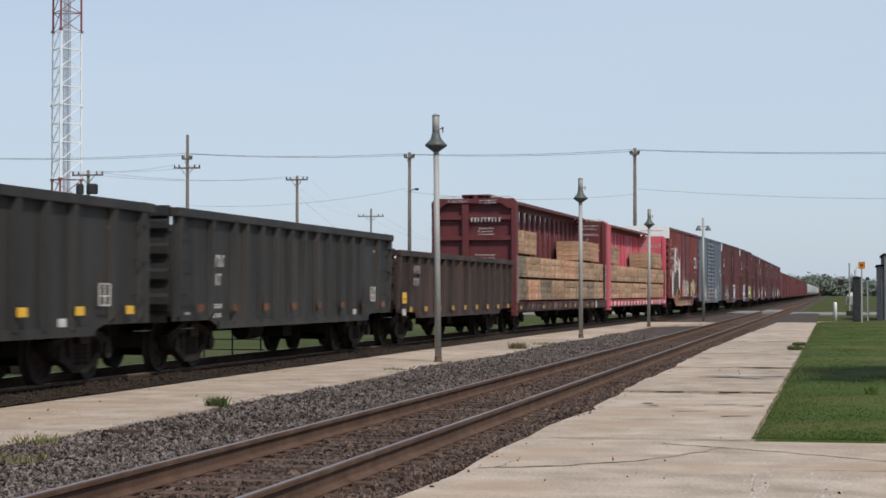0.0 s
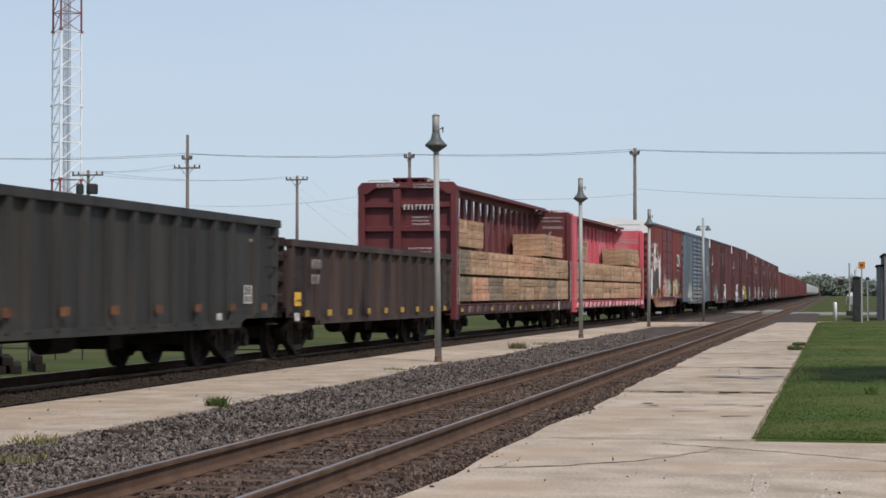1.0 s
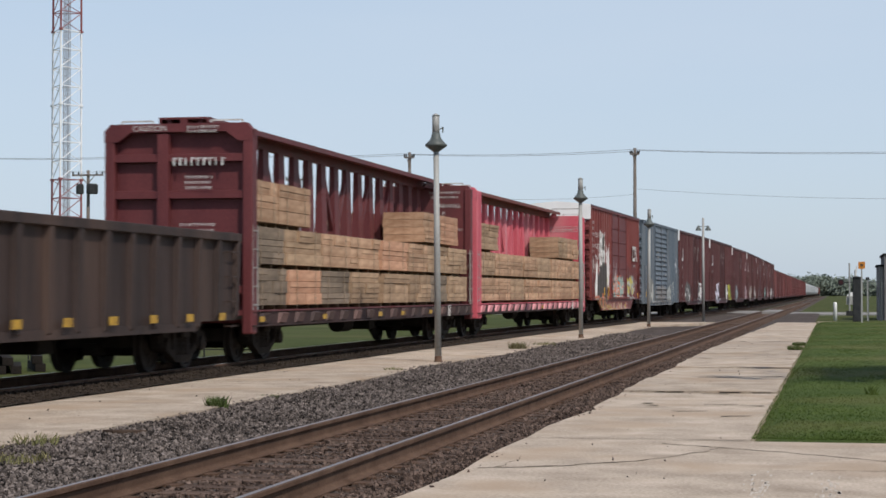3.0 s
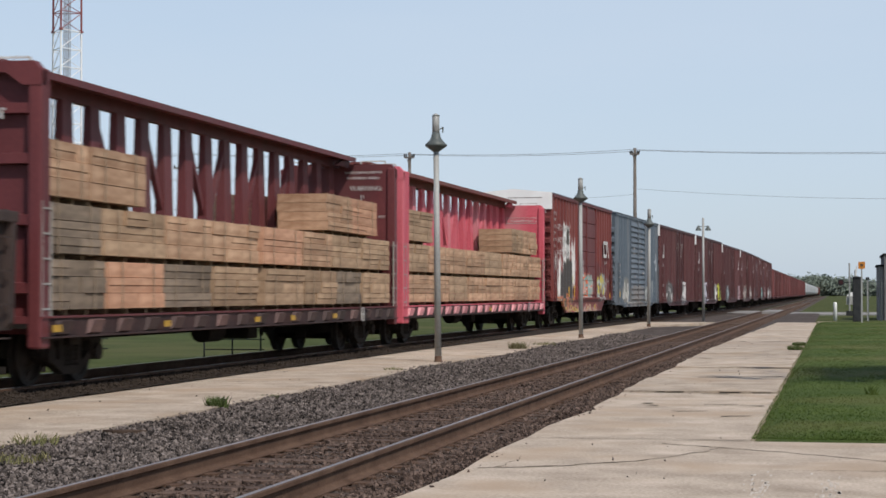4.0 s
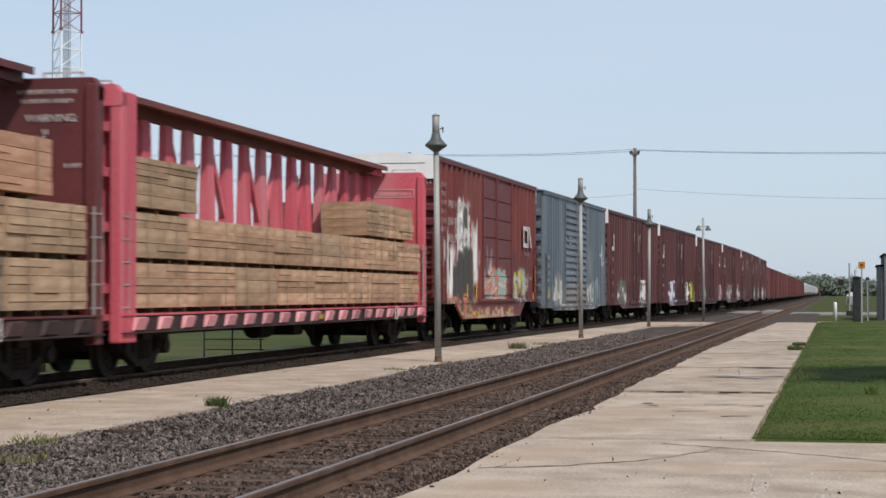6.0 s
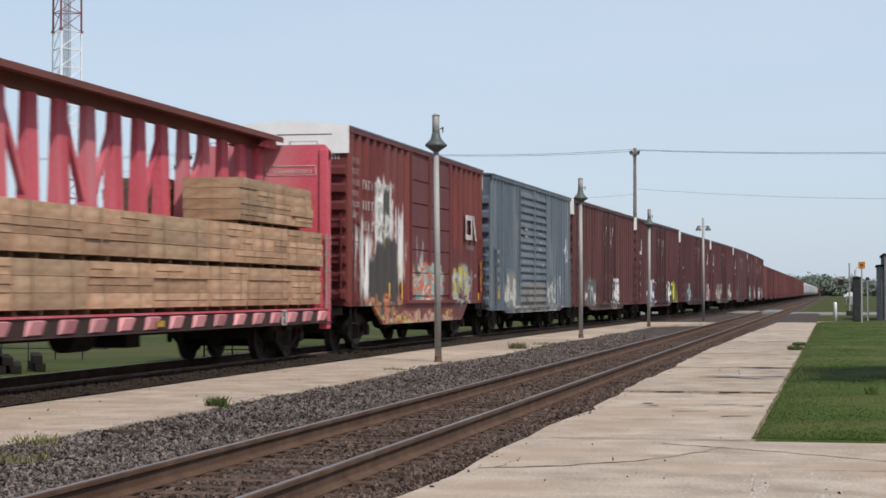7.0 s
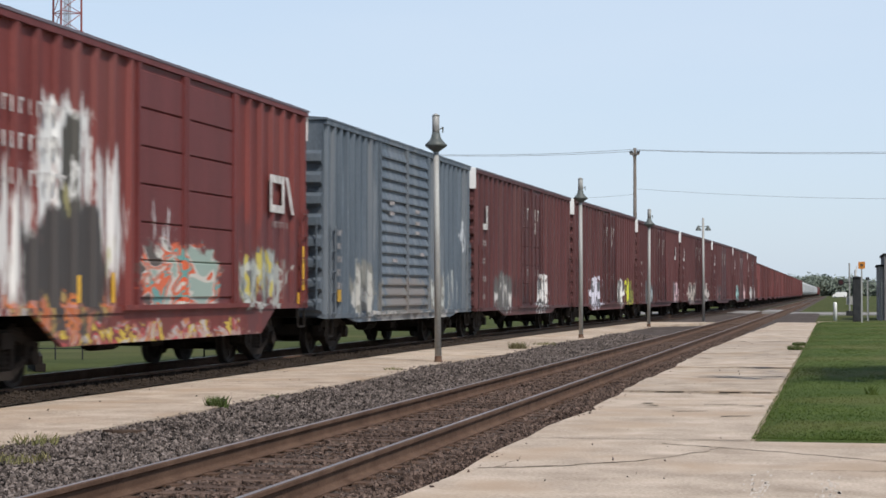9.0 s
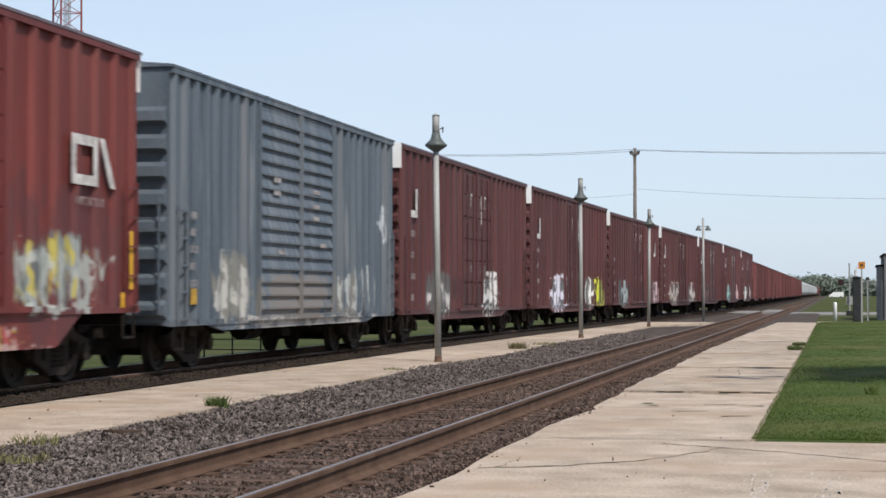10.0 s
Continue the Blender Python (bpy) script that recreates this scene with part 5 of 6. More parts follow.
def hopper(middle):
    car = thing("hopper_car", "pale grey covered hopper car far down the train", "freight car", "cars of the train")
    body = Solid().prism([(-1.2, 1.0), (1.2, 1.0), (1.55, 1.7), (1.55, 3.7), (1.1, 4.25), (-1.1, 4.25), (-1.55, 3.7), (-1.55, 1.7)], "y", -7.6, 7.6)
    part("body", body, FARWHITE, car)
    for yy in (-5, 0, 5):
        part("hopper_chute", Solid().quad_box([(-1.2, yy - 2, 1.1), (1.2, yy - 2, 1.1), (1.2, yy + 2, 1.1), (-1.2, yy + 2, 1.1), (-0.4, yy - 0.4, 0.4), (0.4, yy - 0.4, 0.4), (0.4, yy + 0.4, 0.4), (-0.4, yy + 0.4, 0.4)]), FARWHITE, car)
    part("running_board", Solid().box(-0.5, 0.5, -7.8, 7.8, 4.27, 4.33), UNDER, car)
    trucks(car, 6.2, False)
    coupler(car, -7.7, -1)
    coupler(car, 7.7, 1)
    MOVING.append((car, middle, 12.4))
    return car


first_hopper = hopper(y + 8.3)
y += 17.4
for i in range(24):
    MOVING.append((copy_thing(first_hopper, first_hopper.matrix_basis), y + 8.3, 12.4))
    y += 17.4
for i in range(12):
    far = copy_thing(far_car, far_car.matrix_basis)
    MOVING.append((far, y + 8.25, 12.3))
    y += 17.7


# ---- ties, plates and loose stones ----
def tie_mesh(length):
    s = Solid().box(-length / 2, length / 2, -0.115, 0.115, -0.18, 0)
    return s.mesh("tie", TIE)


TIE_ME = tie_mesh(2.6)
PLATE_ME = Solid().box(-0.19, 0.19, -0.09, 0.09, 0, 0.016).mesh("tie_plate", RUST)
rnd = random.Random(4)
far_ties = Solid()
for i in range(620):
    y = 6 + i * 0.5
    tilt, z = rnd.uniform(-1.2, 1.2), -0.192 + rnd.uniform(-0.012, 0.008)
    if i < 190:
        part("tie", TIE_ME, TIE, track_near, at=pose(NEAR + rnd.uniform(-0.06, 0.06), y + rnd.uniform(-0.03, 0.03), z, 0, 0, tilt))
        for u in (-0.7535, 0.7535):
            part("tie_plate", PLATE_ME, RUST, track_near, at=pose(NEAR + u, y, -0.198, 0, 0, 0))
    else:
        far_ties.box(NEAR - 1.3, NEAR + 1.3, y - 0.115, y + 0.115, -0.4, z)
tagged(part("distant_ties", far_ties, TIE, track_near), kind="stuff")
under_train = Solid()
for i in range(560):
    y = 6 + i * 0.5
    x = lane(y)
    under_train.box(x - 1.3, x + 1.3, y - 0.115, y + 0.115, BED - 0.4, BED - 0.185)
tagged(part("shaded_ties", under_train, TIE, track_far), kind="stuff")


def scatter(name, mat, places, sizes, label, category, seed):
    """Many small broken stones in one mesh: squashed, turned eight-sided lumps."""
    g = np.random.RandomState(seed)
    n = len(places)
    base = np.array([(1, 0, 0), (-1, 0, 0), (0, 1, 0), (0, -1, 0), (0, 0, 1), (0, 0, -1)], float)
    v = base[None] + g.uniform(-0.35, 0.35, (n, 6, 3))
    v *= g.uniform(0.55, 1.15, (n, 1, 3)) * np.array((1, 1, 0.7))
    q = g.normal(size=(n, 4))
    q /= np.linalg.norm(q, axis=1, keepdims=True)
    w, x, y, z = q.T
    rot = np.stack([1 - 2 * (y * y + z * z), 2 * (x * y - z * w), 2 * (x * z + y * w), 2 * (x * y + z * w), 1 - 2 * (x * x + z * z), 2 * (y * z - x * w),
                    2 * (x * z - y * w), 2 * (y * z + x * w), 1 - 2 * (x * x + y * y)], -1).reshape(n, 3, 3)
    v = np.einsum("nij,nkj->nki", rot, v) * np.asarray(sizes)[:, None, None] + np.asarray(places)[:, None]
    f = np.array([(0, 2, 4), (2, 1, 4), (1, 3, 4), (3, 0, 4), (2, 0, 5), (1, 2, 5), (3, 1, 5), (0, 3, 5)])
    faces = (f[None] + 6 * np.arange(n)[:, None, None]).reshape(-1, 3)
    me = bpy.data.meshes.new(name)
    me.from_pydata(v.reshape(-1, 3).tolist(), [], faces.tolist())
    me.materials.append(mat)
    return tagged(new(name, me), label, category, kind="stuff")


g = np.random.RandomState(11)


def stones(n, x0, x1, y0, y1, height, power=1.0):
    """Places drawn more densely near the start of the stretch."""
    y = y0 + (y1 - y0) * g.rand(n) ** power
    x = x0 + (x1 - x0) * g.rand(n)
    return np.stack([x, y, height(x, y)], -1)


# shoulder, strip and crib stones of the empty track
shoulder = stones(80000, -8.3, -5.72, 12, 70, lambda x, y: np.where(x < -6.5, strip_top(np.clip(x, -8.3, 0)) + 0.015, -0.172) + g.uniform(-0.01, 0.02, len(x)), 1.7)
edge = np.array([isle_near(float(b)) for b in shoulder[:, 1]])
shoulder = shoulder[shoulder[:, 0] > edge - 0.12 * g.rand(len(edge))]
crib = stones(22000, -5.48, -4.2, 10, 60, lambda x, y: -0.198 + g.uniform(-0.014, 0.01, len(x)), 1.7)
crib = crib[(np.abs((crib[:, 1] - 6 + 0.25) % 0.5 - 0.25) > 0.1) | (g.rand(len(crib)) < 0.07)]
right = stones(18000, -3.98, -2.95, 10, 70, lambda x, y: -0.185 + np.clip((x + 3.6) * 0.12, -0.02, 0.075) + g.uniform(-0.01, 0.015, len(x)), 1.7)
reach = np.array([side_left(float(b)) for b in right[:, 1]])
right = right[right[:, 0] < reach + 0.16 * g.rand(len(reach)) ** 3]
for name, places, label, mat in (("shoulder_stones", shoulder, "loose grey and tan crushed stones beside the track", STONE), ("crib_stones", crib, "stones lying between the wooden ties", BROWNSTONE), ("edge_stones", right, "stones between the rail and the platform", BROWNSTONE)):
    scatter(name, mat, places, 0.013 + 0.02 * g.rand(len(places)) ** 1.6 + 0.0002 * places[:, 1], label, "stones", len(places))
far_bed = stones(9000, -11.32, -10.6, 16, 60, lambda x, y: BED - 0.05 - np.clip((x + 11.2) * 0.1, 0, 0.09) + g.uniform(-0.01, 0.01, len(x)), 1.5)
scatter("oily_stones", DIRTSHADE, far_bed, 0.018 + 0.02 * g.rand(len(far_bed)), "dark stones at the foot of the train's track", "stones", 5)
loose = np.concatenate([stones(40, -10.6, -8.3, 18, 60, lambda x, y: 0 * x - 0.045), stones(50, -3.0, -0.9, 12, 60, lambda x, y: 0 * x - 0.09)])
scatter("stray_stones", STONE, loose, 0.007 + 0.014 * g.rand(len(loose)), "single stones strewn on the platforms", "stones", 8)


# ---- grass and weeds ----
def blades(name, mat, places, heights, lean, label, category, seed):
    r = np.random.RandomState(seed)
    n = len(places)
    a = r.rand(n) * 2 * math.pi
    w = np.stack([np.cos(a), np.sin(a), 0 * a], -1) * (0.004 + 0.05 * np.asarray(heights))[:, None]
    b = r.rand(n) * 2 * math.pi
    tip = np.stack([np.cos(b) * lean, np.sin(b) * lean, np.ones(n)], -1) * np.asarray(heights)[:, None]
    p = np.asarray(places)
    v = np.stack([p - w, p + w, p + tip * (0.55, 0.55, 0.62) + w * 0.6, p + tip], 1).reshape(-1, 3)
    f = (np.array([(0, 1, 2), (0, 2, 3)])[None] + 4 * np.arange(n)[:, None, None]).reshape(-1, 3)
    me = bpy.data.meshes.new(name)
    me.from_pydata(v.tolist(), [], f.tolist())
    me.materials.append(mat)
    return tagged(new(name, me), label, category, kind="stuff")


lawn_places = stones(130000, -0.84, 4.5, 19.7, 101, lambda x, y: -0.085 + 0.0 * x, 1.8)
patch = np.array([0.6 + 0.7 * noise.noise((p[0] * 0.8, p[1] * 0.25, 4)) for p in lawn_places])
blades("lawn_grass", BLADE, lawn_places, np.clip((0.008 + 0.016 * g.rand(len(patch))) * patch + 0.008, 0.008, 0.03), 1.1, "short green blades of the lawn", "grass", 3)


def tuft(x, y, z, n, radius, height, mat, label):
    r = np.random.RandomState(int(y * 10))
    rr, aa = radius * np.sqrt(r.rand(n)), r.rand(n) * 2 * math.pi
    places = np.stack([x + rr * np.cos(aa), y + 1.3 * rr * np.sin(aa), 0 * rr + z], -1)
    return blades("weed_tuft", mat, places, height * (0.35 + 0.65 * r.rand(n)), 0.55, label, "weeds", int(y * 7))


for x, y, n, rad, ht, mat, label in ((-8.0, 23.6, 260, 0.13, 0.2, GREENWEED, "green tuft of grass at the platform's edge"), (-8.05, 26.1, 120, 0.16, 0.07, BLADE, "low green weeds at the platform's edge"),
                                     (-7.9, 17.6, 160, 0.22, 0.13, DRY, "dry tuft of weeds at the platform's edge"), (-8.15, 17.0, 110, 0.3, 0.08, DRY, "straggling dry weeds among the stones"),
                                     (-8.35, 35.2, 150, 0.2, 0.12, DRY, "dry weeds at the platform's edge"), (-8.3, 49.5, 300, 0.24, 0.26, WEED, "brown dry weeds beside the platform"),
                                     (-8.2, 53.5, 160, 0.35, 0.15, DRY, "dry grass beside the platform"), (-7.3, 15.9, 160, 0.3, 0.08, DRY, "dry weeds among the stones"),
                                     (0.55, 28.6, 40, 0.12, 0.2, BLADE, "broad-leaved weed standing in the lawn"), (-1.0, 51.3, 420, 0.22, 0.14, GREENWEED, "weeds grown over the slabs' edge"), (-1.0, 55.7, 380, 0.2, 0.12, GREENWEED, "weeds grown over the slabs' edge")):
    tuft(x, y, -0.1, n, rad, ht, mat, label)
board = thing("old_board", "weathered brown board lying in the stones", "board", at=pose(-7.6, 19.3, -0.075, 0, 3, 62))
part("board", Solid().box(-0.24, 0.24, -0.09, 0.09, -0.03, 0.012), OLDWOOD, board, bevel=0.006)


# ---- platform lamps ----
def platform_lamp(x, y, height, lean, label, category="street lamp"):
    lamp_post = thing("platform_lamp", label, category, "lamps on the island platform", at=pose(x, y, -0.06, 0, lean, 0))
    smooth(part("pole", Solid().tube((0, 0, 0), (0, 0, height - 0.75), 0.075, 0.06, n=16), POST, lamp_post, "grey painted steel pole"))
    smooth(part("pole_base", Solid().lathe((0, 0, 0), [(0.1, 0), (0.1, 0.02), (0.082, 0.04), (0.08, 0.12), (0.077, 0.13)], 16), RUST, lamp_post))
    smooth(part("shade", Solid().lathe((0, 0, height), [(0.06, -0.84), (0.1, -0.81), (0.235, -0.71), (0.243, -0.68), (0.155, -0.6), (0.105, -0.52), (0.088, -0.42)], 24), LAMPDARK, lamp_post, "dark flared lamp hood"))
    smooth(part("lamp_cylinder", Solid().lathe((0, 0, height), [(0.08, -0.5), (0.08, -0.05), (0.05, -0.02), (0.03, 0.0)], 16), POST, lamp_post, "pale lamp cylinder"))
    part("collar", Solid().lathe((0, 0, height), [(0.086, -0.06), (0.09, -0.05), (0.086, -0.04)], 16), LAMPDARK, lamp_post)
    part("bracket", Solid().bar((0.07, 0, -0.36 + height), (0.16, 0, -0.3 + height), 0.02).bar((0.16, 0, -0.3 + height), (0.15, 0, -0.42 + height), 0.025), LAMPDARK, lamp_post)
    return lamp_post


platform_lamp(-8.4, 39.62, 5.4, -0.6, "tall grey platform lamp with a dark flared hood")
platform_lamp(-8.22, 61.64, 5.34, -0.1, "tall grey platform lamp with a dark flared hood")
platform_lamp(-8.05, 83.14, 5.25, 0.4, "tall grey platform lamp with a dark flared hood")
twin = thing("twin_lamp", "grey lamp post with two small bell lamps", "street lamp", "lamps on the island platform", at=pose(-6.69, 98.69, -0.06))
smooth(part("pole", Solid().tube((0, 0, 0), (0, 0, 5.45), 0.075, 0.06, n=14), POST, twin))
part("arm", Solid().bar((-0.3, 0, 5.0), (0.3, 0, 5.0), 0.04), LAMPDARK, twin)
for x in (-0.25, 0.25):
    smooth(part("bell_lamp", Solid().lathe((x, 0, 4.78), [(0.16, 0), (0.15, 0.05), (0.07, 0.18), (0.04, 0.26)], 14), LAMPDARK, twin))


# ---- utility poles and wires ----
def utility_pole(x, y, top, arms, label, insulators=True):
    """arms: (height, half width)."""
    p = thing("utility_pole", label, "utility pole", "utility poles", at=pose(x, y, -0.3))
    smooth(part("pole", Solid().tube((0, 0, 0), (0, 0, top + 0.3), 0.16, 0.11, n=12), POLE, p, "weathered wooden pole"))
    for z, half in arms:
        part("crossarm", Solid().box(-half, half, -0.18, -0.06, z + 0.24, z + 0.36), POLE, p)
        for sgn in (-1, 1):
            part("brace", Solid().bar((0, -0.14, z - 0.35), (sgn * half * 0.45, -0.14, z + 0.24), 0.04), POLE, p)
            for q in ((1.0, 0.62) if insulators else (1.0,)):
                part("insulator", Solid().lathe((sgn * half * q * 0.95, -0.12, z + 0.36), [(0.05, 0), (0.07, 0.06), (0.05, 0.1), (0.06, 0.16), (0.03, 0.2)], 8), DARKBOX, p)
    return p


utility_pole(-48.17, 135, 13.5, [(10.96, 1.05), (11.66, 0.4)], "wooden utility pole with a long and a short crossarm")
p2 = utility_pole(-30.8, 135, 11.9, [(11.5, 0.38)], "wooden utility pole with a short crossarm and lamp")
part("lamp_arm", Solid().bar((0, -0.1, 9.3), (0.62, -0.3, 9.5), 0.05).bar((0.5, -0.3, 9.42), (0.75, -0.3, 9.42), 0.16), DARKBOX, p2)
utility_pole(-14.05, 135, 11.95, [(11.5, 0.33)], "wooden utility pole beside the crossing road")
utility_pole(17.5, 138, 12.1, [(11.5, 0.33)], "wooden utility pole beside the crossing road")
utility_pole(-66.0, 135, 12.4, [(11.75, 0.4)], "wooden utility pole beside the crossing road")
utility_pole(-43.87, 150, 11.25, [(10.9, 0.95)], "wooden utility pole with a single crossarm")
utility_pole(-55.0, 220, 11.7, [(10.75, 1.6)], "distant wooden utility pole with a long crossarm")
p5 = utility_pole(-53.3, 128, 10.4, [(10.05, 1.2)], "wooden utility pole with transformers")
for x, w in ((-0.5, 0.28), (0.45, 0.42)):
    part("transformer", Solid().lathe((x, -0.35, 8.95), [(w * 0.9, 0), (w, 0.08), (w, 0.62), (w * 0.8, 0.75)], 12), DARKBOX, p5, "dark pole-mounted transformer")


def wire(p, q, sag, r=0.016):
    """A hanging wire between two points."""
    n = 14
    pts = []
    for i in range(n + 1):
        t = i / n
        a = Vector(p).lerp(Vector(q), t)
        a.z -= sag * 4 * t * (1 - t)
        pts.append(a)
    s = Solid()
    for a in pts:
        s.v += [(a.x + r * u, a.y + r * w, a.z + r * k) for u, w, k in ((0.7, 0.7, 0), (0, 0, 1), (-0.7, -0.7, 0), (0, 0, -1))]
    s.f = [(4 * i + k, 4 * i + (k + 1) % 4, 4 * i + 4 + (k + 1) % 4, 4 * i + 4 + k) for i in range(n) for k in range(4)]
    tagged(new("overhead_wire", s.mesh("overhead_wire", WIRE)), "thin dark overhead wire between the poles", "wire", "overhead wires")


chain = [(-83.0, 135, 11.95), (-66.0, 135, 12.05), (-48.17, 135, 12.1), (-31.1, 135, 11.8), (-14.05, 135, 11.85), (17.5, 138, 11.85), (50, 140, 11.8)]
for a, b in zip(chain, chain[1:]):
    for dx, dz in ((-0.3, 0), (0.3, -0.08)):
        wire((a[0] + dx, a[1], a[2] + dz), (b[0] + dx, b[1] + (0.4 if dx > 0 else 0), b[2] + dz), 0.22 if b[0] < 0 else 0.35)
wire((-54.8, 128, 10.35), (-49.3, 135, 11.2), 0.25, 0.012)
wire((-52.7, 128, 10.35), (-47.3, 135, 11.2), 0.25, 0.012)
for dx in (-0.9, 0.9):
    wire((-43.87 + dx, 150, 11.2), (-55.0 + dx, 220, 11.1), 1.2, 0.006)
    wire((-43.87 + dx, 150, 11.2), (-53.8 + dx, 128, 10.3), 0.5, 0.012)
    wire((-55.0 + dx, 220, 11.1), (-64.0 + dx, 320, 11.1), 1.5, 0.008)
wire((-31.1, 135, 9.0), (-14.05, 135, 8.6), 0.5, 0.01)
wire((-14.05, 135, 9.0), (17.5, 138, 8.4), 0.5, 0.012)
wire((-48.17, 135, 8.1), (-31.1, 135, 9.2), 0.5, 0.01)
wire((-48.17, 135, 8.1), (-53.8, 128, 6.5), 0.3, 0.012)
wire((-43.87, 150, 9.6), (-38.0, 150, 5.0), 0.1, 0.012)


# ---- lattice tower ----
def lattice_tower(x, y, turn):
    tower = thing("lattice_tower", "tall red and white lattice radio tower", "radio tower", at=pose(x, y, -0.3, 0, 0, turn))
    r0, section, foot = 1.42, 6.02, 4.88
    corner = [(math.cos(a), math.sin(a)) for a in (radians(16), radians(136), radians(256))]
    for k in range(6):
        bottom, high = (foot + (k - 1) * section, foot + k * section) if k else (0.0, foot)
        mat = TOWERWHITE if k in (2, 3) else TOWERRED
        ra, rb = r0 - 0.02 * k, r0 - 0.02 * (k + 1)
        for a in range(3):
            p, q = corner[a], corner[(a + 1) % 3]
            part("leg", Solid().tube((p[0] * ra, p[1] * ra, bottom), (p[0] * rb, p[1] * rb, high), 0.085, n=8), mat, tower)
            bays = 4
            for i in range(bays):
                u0, u1 = bottom + (high - bottom) * i / bays, bottom + (high - bottom) * (i + 1) / bays
                part("girt", Solid().bar((p[0] * ra, p[1] * ra, u1), (q[0] * ra, q[1] * ra, u1), 0.06), mat, tower)
                part("brace", Solid().bar((p[0] * ra, p[1] * ra, u0), (q[0] * ra, q[1] * ra, u1), 0.05), mat, tower)
            part("flange", Solid().tube((p[0] * rb, p[1] * rb, high - 0.08), (p[0] * rb, p[1] * rb, high + 0.08), 0.17, n=8), TOWERWHITE if k == 2 else TOWERRED, tower)
    for i in range(6):
        part("feed_cable", Solid().tube((-0.08 + i * 0.1, -0.2, 0), (-0.08 + i * 0.1, -0.2, 34), 0.027, n=6), CABLE, tower)
    part("climbing_ladder", Solid().bar((-0.1, -0.6, 0), (-0.1, -0.6, 34), 0.05).bar((0.25, -0.6, 0), (0.25, -0.6, 34), 0.05), CABLE, tower)
    return tower


lattice_tower(-60.76, 141, 23)

# pipe fence in the grass behind the train
for x0, x1 in ((-22.0, -18.3), (-15.7, -14.1)):
    fence = thing("pipe_fence", "low dark pipe fence in the grass", "fence", at=pose(x0, 45.3, -0.3))
    for i in range(int((x1 - x0) / 0.75) + 1):
        part("fence_post", Solid().tube((i * 0.75, 0, 0), (i * 0.75, 0, 0.82), 0.022, n=8), DARKBOX, fence)
    for z in (0.3, 0.56, 0.8):
        part("fence_rail", Solid().tube((0, 0, z), (x1 - x0, 0, z), 0.014, n=8), DARKBOX, fence)

# old timbers piled behind the train's track
pile = thing("timber_pile", "pile of old dark railway timbers in the grass", "timber pile", at=pose(-17.3, 38.4, -0.3, 0, 0, 24))
for x, y, z, turn in ((0, 0, 0, 2), (0.28, 0, 0, -1), (0.56, 0.1, 0, 1), (0.05, 0, 0.18, -2), (0.34, 0.1, 0.18, 3), (0.1, 0, 0.36, 0), (1.0, 1.2, 0, 4), (1.0, 1.2, 0.18, 1)):
    part("timber", Solid().box(-0.115, 0.115, -1.3, 1.3, 0, 0.175), UNDER, pile, at=pose(x - 0.9, y, z, 0, 0, turn), bevel=0.01)

# ---- beside the crossing ----
bollard = thing("marker_post", "white marker post in the grass", "marker post", at=pose(0.1, 117.6, -0.3))
smooth(part("post", Solid().lathe((0, 0, 0), [(0.11, 0), (0.11, 1.08), (0.09, 1.16), (0.0, 1.18)], 14), WHITE, bollard))
sign = thing("sign_post", "small orange square sign on a grey post", "sign", at=pose(1.42, 97.9, -0.1))
part("post", Solid().box(-0.04, 0.04, -0.03, 0.03, 0, 3.0), POST, sign)
part("sign_panel", Solid().box(-0.17, 0.17, -0.05, -0.032, 2.78, 3.14), ORANGE, sign, "orange square sign panel", bevel=0.004)
part("sign_mark", Solid().box(-0.06, 0.06, -0.056, -0.05, 2.9, 3.02), DARKBOX, sign)
case = thing("relay_case", "tall dark metal relay case beside the road", "equipment cabinet", at=pose(1.24, 103.5, -0.25))
part("body", Solid().box(-0.22, 0.22, -0.4, 0.4, 0.1, 2.5), DARKBOX, case, bevel=0.02)
part("roof", Solid().prism([(-0.26, 2.5), (0.26, 2.5), (0.26, 2.55), (0, 2.6), (-0.26, 2.55)], "y", -0.46, 0.46), DARKBOX, case)
part("door", Solid().box(-0.19, 0.19, -0.42, -0.4, 0.2, 2.42), DARKBOX, case)
part("plinth", Solid().box(-0.26, 0.26, -0.44, 0.44, -0.1, 0.1), CONCRETE, case)
part("vent_pipe", Solid().tube((-0.1, 0, 2.5), (-0.1, 0, 2.95), 0.03, n=8), POST, case)


def crossing_signal(x, y, label):
    sig = thing("crossing_signal", label, "crossing signal", "crossing signals", at=pose(x, y, -0.2))
    part("mast", Solid().tube((0, 0, 0), (0, 0, 3.8), 0.06, n=10), POST, sig)
    part("light_bar", Solid().bar((-0.75, 0, 2.4), (0.75, 0, 2.4), 0.06), DARKBOX, sig)
    for q in (-0.6, 0.6):
        lamp_head = part("signal_head", Solid().tube((q, 0.02, 2.4), (q, -0.05, 2.4), 0.24, n=18), DARKBOX, sig, "round black signal backing")
        part("lens", Solid().tube((q, -0.05, 2.4), (q, -0.07, 2.4), 0.15, n=14), LENS, lamp_head)
    part("base", Solid().box(-0.25, 0.25, -0.25, 0.25, 0, 0.35), DARKBOX, sig)
    part("gate_mechanism", Solid().box(-0.22, 0.22, 0.1, 0.5, 0.8, 1.4), POST, sig)
    part("raised_gate_arm", Solid().bar((0.3, 0.3, 1.1), (0.5, 0.3, 3.55), 0.1), WORN_WHITE, sig)
    return sig


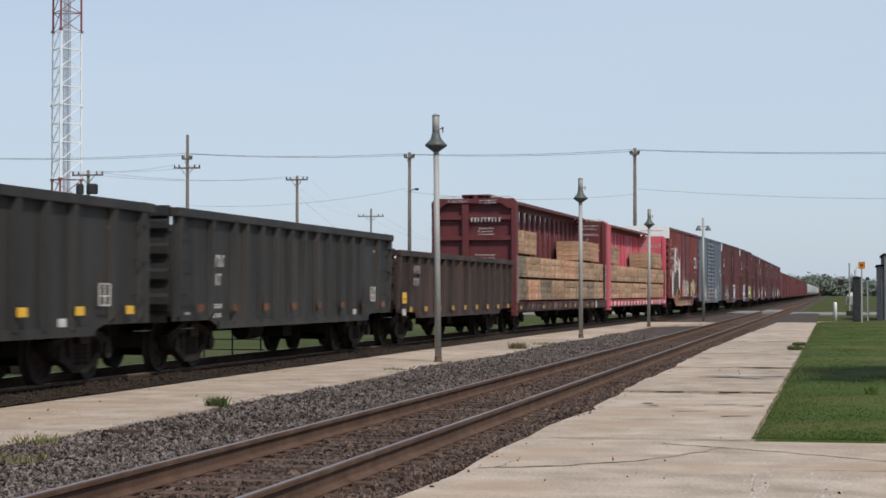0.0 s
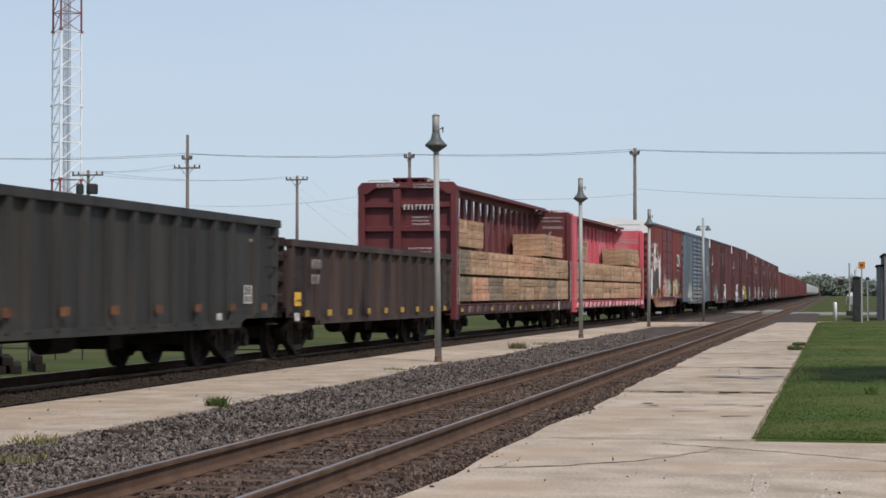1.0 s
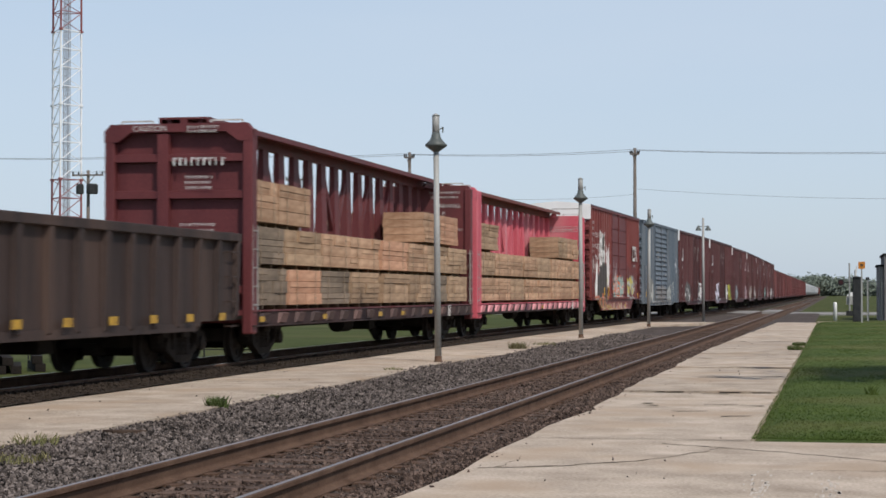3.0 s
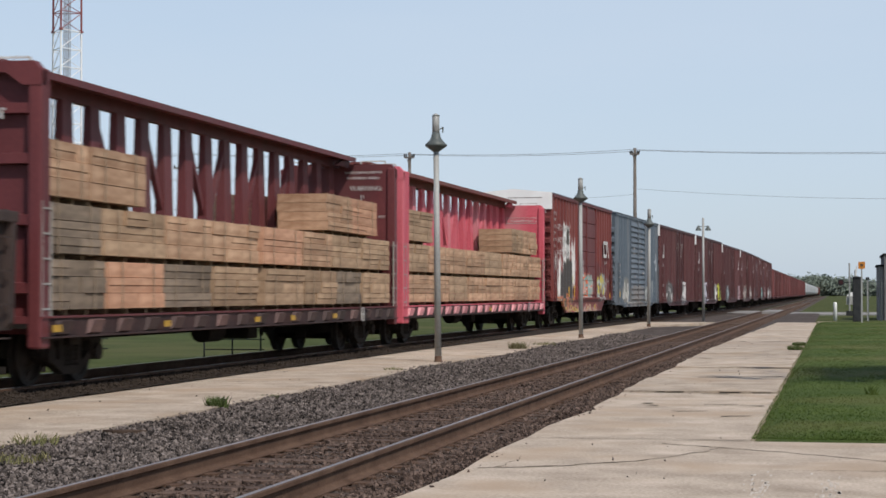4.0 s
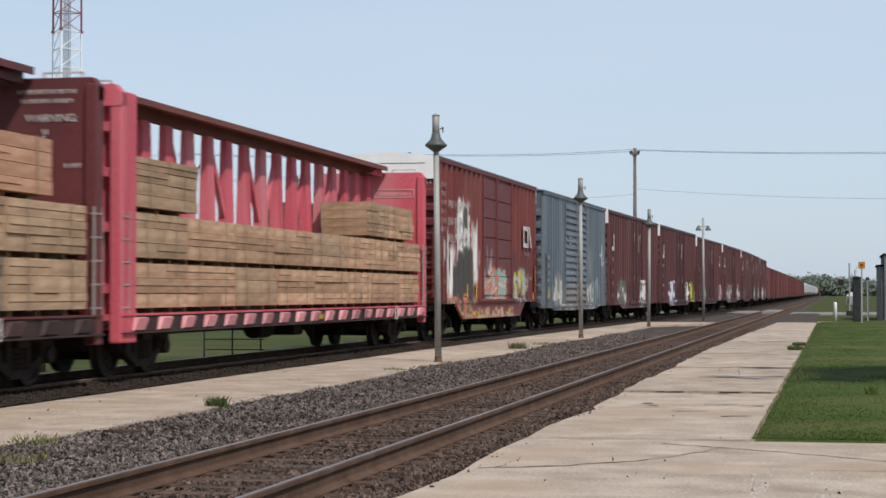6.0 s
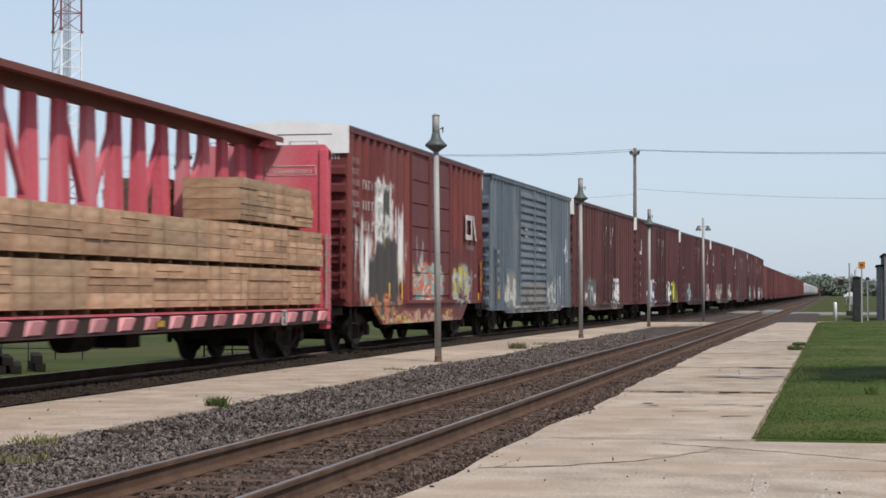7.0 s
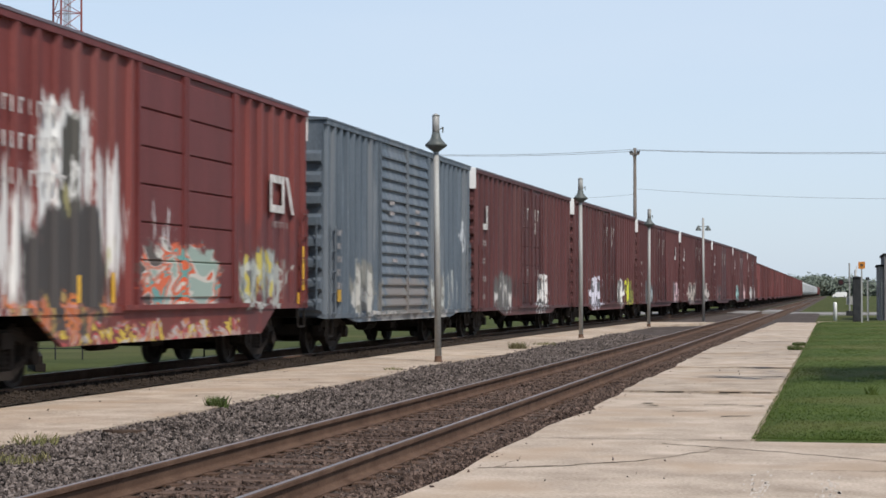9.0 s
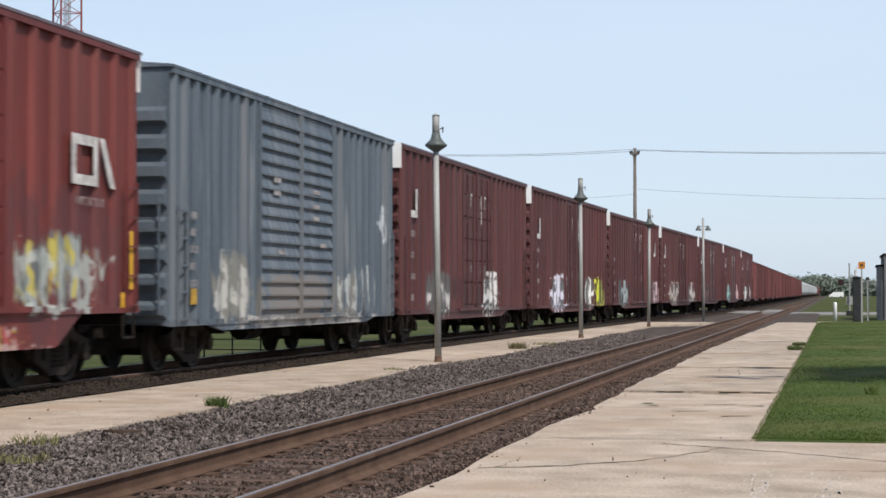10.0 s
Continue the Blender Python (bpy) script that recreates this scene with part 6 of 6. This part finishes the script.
crossing_signal(1.13, 137.5, "railway crossing signal with lamps and raised gate")
for x, y, hgt in ((1.95, 112, 2.4),):
    q = thing("signal_mast", "thin grey mast beside the relay case", "mast", at=pose(x, y, -0.2))
    part("mast", Solid().tube((0, 0, 0), (0, 0, hgt), 0.045, n=8), POST, q)
    part("cap", Solid().box(-0.1, 0.1, -0.08, 0.08, hgt, hgt + 0.16), DARKBOX, q)

rail_fence = thing("pipe_fence", "grey pipe fence beside the weathered building", "fence", at=pose(2.0, 112, -0.25))
for x in (0.0, 0.75):
    part("fence_post", Solid().tube((x, 0, 0), (x, 0, 2.5), 0.03, n=8), LAMPDARK, rail_fence)
for z in (2.15, 2.35):
    part("fence_rail", Solid().tube((-0.1, 0, z), (1.0, 0, z), 0.02, n=8), LAMPDARK, rail_fence)


def shed():
    """A weathered plank building with a flat dark roof and a lower annex."""
    b = thing("weathered_building", "weathered grey plank building with a lower annex", "building", at=pose(0, 120, -0.3))
    for x0, x1, y0, y1, top, mat in ((3.13, 8.0, 0.0, 9.0, 4.1, DARKSIDING), (2.77, 3.11, 0.6, 6.0, 3.4, SIDING)):
        n = max(2, int((x1 - x0) / 0.2))
        for i in range(n):
            a = x0 + (x1 - x0) * i / n
            part("plank", Solid().box(a, a + (x1 - x0) / n - 0.015, y0, y0 + 0.04, 0, top), mat, b)
        n = int((y1 - y0) / 0.3)
        for i in range(n):
            a = y0 + 0.05 + (y1 - y0) * i / n
            part("plank", Solid().box(x0, x0 + 0.04, a, a + (y1 - y0) / n - 0.02, 0, top), mat, b)
        part("core", Solid().box(x0 + 0.045, x1 - 0.01, y0 + 0.045, y1, 0, top - 0.01), DARKBOX, b)
        part("roof", Solid().box(x0 - 0.08, x1 + 0.08, y0 - 0.08, y1 + 0.08, top, top + 0.12), DARKBOX, b)


shed()


# ---- distant trees ----
def tree(x, y, height, spread, seed, label):
    r = random.Random(seed)
    t = thing("tree", label, "tree", "trees on the horizon", at=pose(x, y, -0.3))
    trunk = Solid().tube((0, 0, 0), (0.1, 0, height * 0.45), 0.03 * height, 0.018 * height, n=8)
    for i in range(7):
        a, z = r.random() * 6.28, height * r.uniform(0.25, 0.5)
        trunk.tube((0.05, 0, z), (math.cos(a) * spread * 0.6, math.sin(a) * spread * 0.6, z + height * r.uniform(0.15, 0.35)), 0.012 * height, 0.004 * height, n=5)
    part("trunk", trunk, BARK, t)
    rr = np.random.RandomState(seed)
    n = 2600
    centres = []
    for i in range(26):
        a, q = rr.rand() * 6.28, spread * math.sqrt(rr.rand())
        z = height * (0.3 + 0.6 * rr.rand() * (1 - 0.45 * (q / spread) ** 2))
        centres.append((q * math.cos(a), q * math.sin(a), z))
    c = np.array(centres)[rr.randint(0, len(centres), n)] + rr.normal(size=(n, 3)) * spread * np.array((0.2, 0.2, 0.15))
    u, w = rr.normal(size=(n, 3)), rr.normal(size=(n, 3))
    size = 0.045 * spread + 0.1
    v = np.stack([c + u * size, c + w * size, c - u * size * 0.7, c - w * size * 0.7], 1).reshape(-1, 3)
    me = bpy.data.meshes.new("crown")
    me.from_pydata(v.tolist(), [], [tuple(4 * i + k for k in range(4)) for i in range(n)])
    me.materials.append(HAZYLEAF)
    part("crown", me, HAZYLEAF, t, "leafy crown with gaps")
    return t


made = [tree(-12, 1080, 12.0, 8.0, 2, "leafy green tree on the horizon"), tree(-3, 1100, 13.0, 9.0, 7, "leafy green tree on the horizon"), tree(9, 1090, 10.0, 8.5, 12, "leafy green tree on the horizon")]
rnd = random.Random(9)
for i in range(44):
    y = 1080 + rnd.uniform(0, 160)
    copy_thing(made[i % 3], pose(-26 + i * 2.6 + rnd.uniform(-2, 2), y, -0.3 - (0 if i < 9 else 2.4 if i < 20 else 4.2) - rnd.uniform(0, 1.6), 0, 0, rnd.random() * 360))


# Added beyond the view's right edge; only its shade reaches the lawn.
tree(7.5, 31.5, 10.0, 4.3, 31, "leafy green tree added out of view to shade the lawn")


def driving_van(x, y, turn):
    v = thing("van", "white van driving far beyond the crossing", "van", at=pose(x, y, -0.25, 0, 0, turn))
    part("body", Solid().prism([(-2.4, 0.4), (2.4, 0.4), (2.4, 1.1), (1.7, 1.25), (1.1, 2.0), (-2.35, 2.05), (-2.4, 1.9)], "y", -0.9, 0.9), WHITE, v, bevel=0.05)
    part("windscreen", Solid().prism([(1.68, 1.3), (1.14, 1.96), (1.16, 1.98), (1.7, 1.32)], "y", -0.8, 0.8), DARKBOX, v)
    part("side_window", Solid().box(-2.0, 1.0, -0.91, -0.9, 1.3, 1.85), DARKBOX, v)
    for a in (-1.5, 1.5):
        for b in (-0.85, 0.85):
            wheel = part("wheel", Solid().tube((a, b - 0.1, 0.33), (a, b + 0.1, 0.33), 0.33, n=16), DARKBOX, v)
            part("hubcap", Solid().tube((a, b - 0.12, 0.33), (a, b + 0.12, 0.33), 0.16, n=12), POST, wheel)
    return v


far_van = driving_van(6.7, 640, 180)


# ---- what moves ----
def motions():
    """The train runs at a steady pace towards the left; each wheelset turns on its truck."""
    times = [i * 0.5 for i in range(21)]
    for entry in MOVING:
        ob, middle, apart = entry[:3]
        local = entry[3] if len(entry) > 3 else Matrix()
        walk(ob, [(t, car_pose(middle - SPEED * t, apart) @ local) for t in times])
    walk(far_van, [(t, pose(x, 640, -0.25, 0, 0, 180)) for t, x in ((0.0, 6.9), (5.5, 6.8), (6.8, 6.1), (8.4, 3.0), (10.0, 0.9))])
    turn = math.degrees(SPEED / 0.457)
    for wheel, y in WHEELS:
        walk(wheel, [(i / 15, pose(0, y, 0.46, turn * i / 15)) for i in range(151)])


motions()
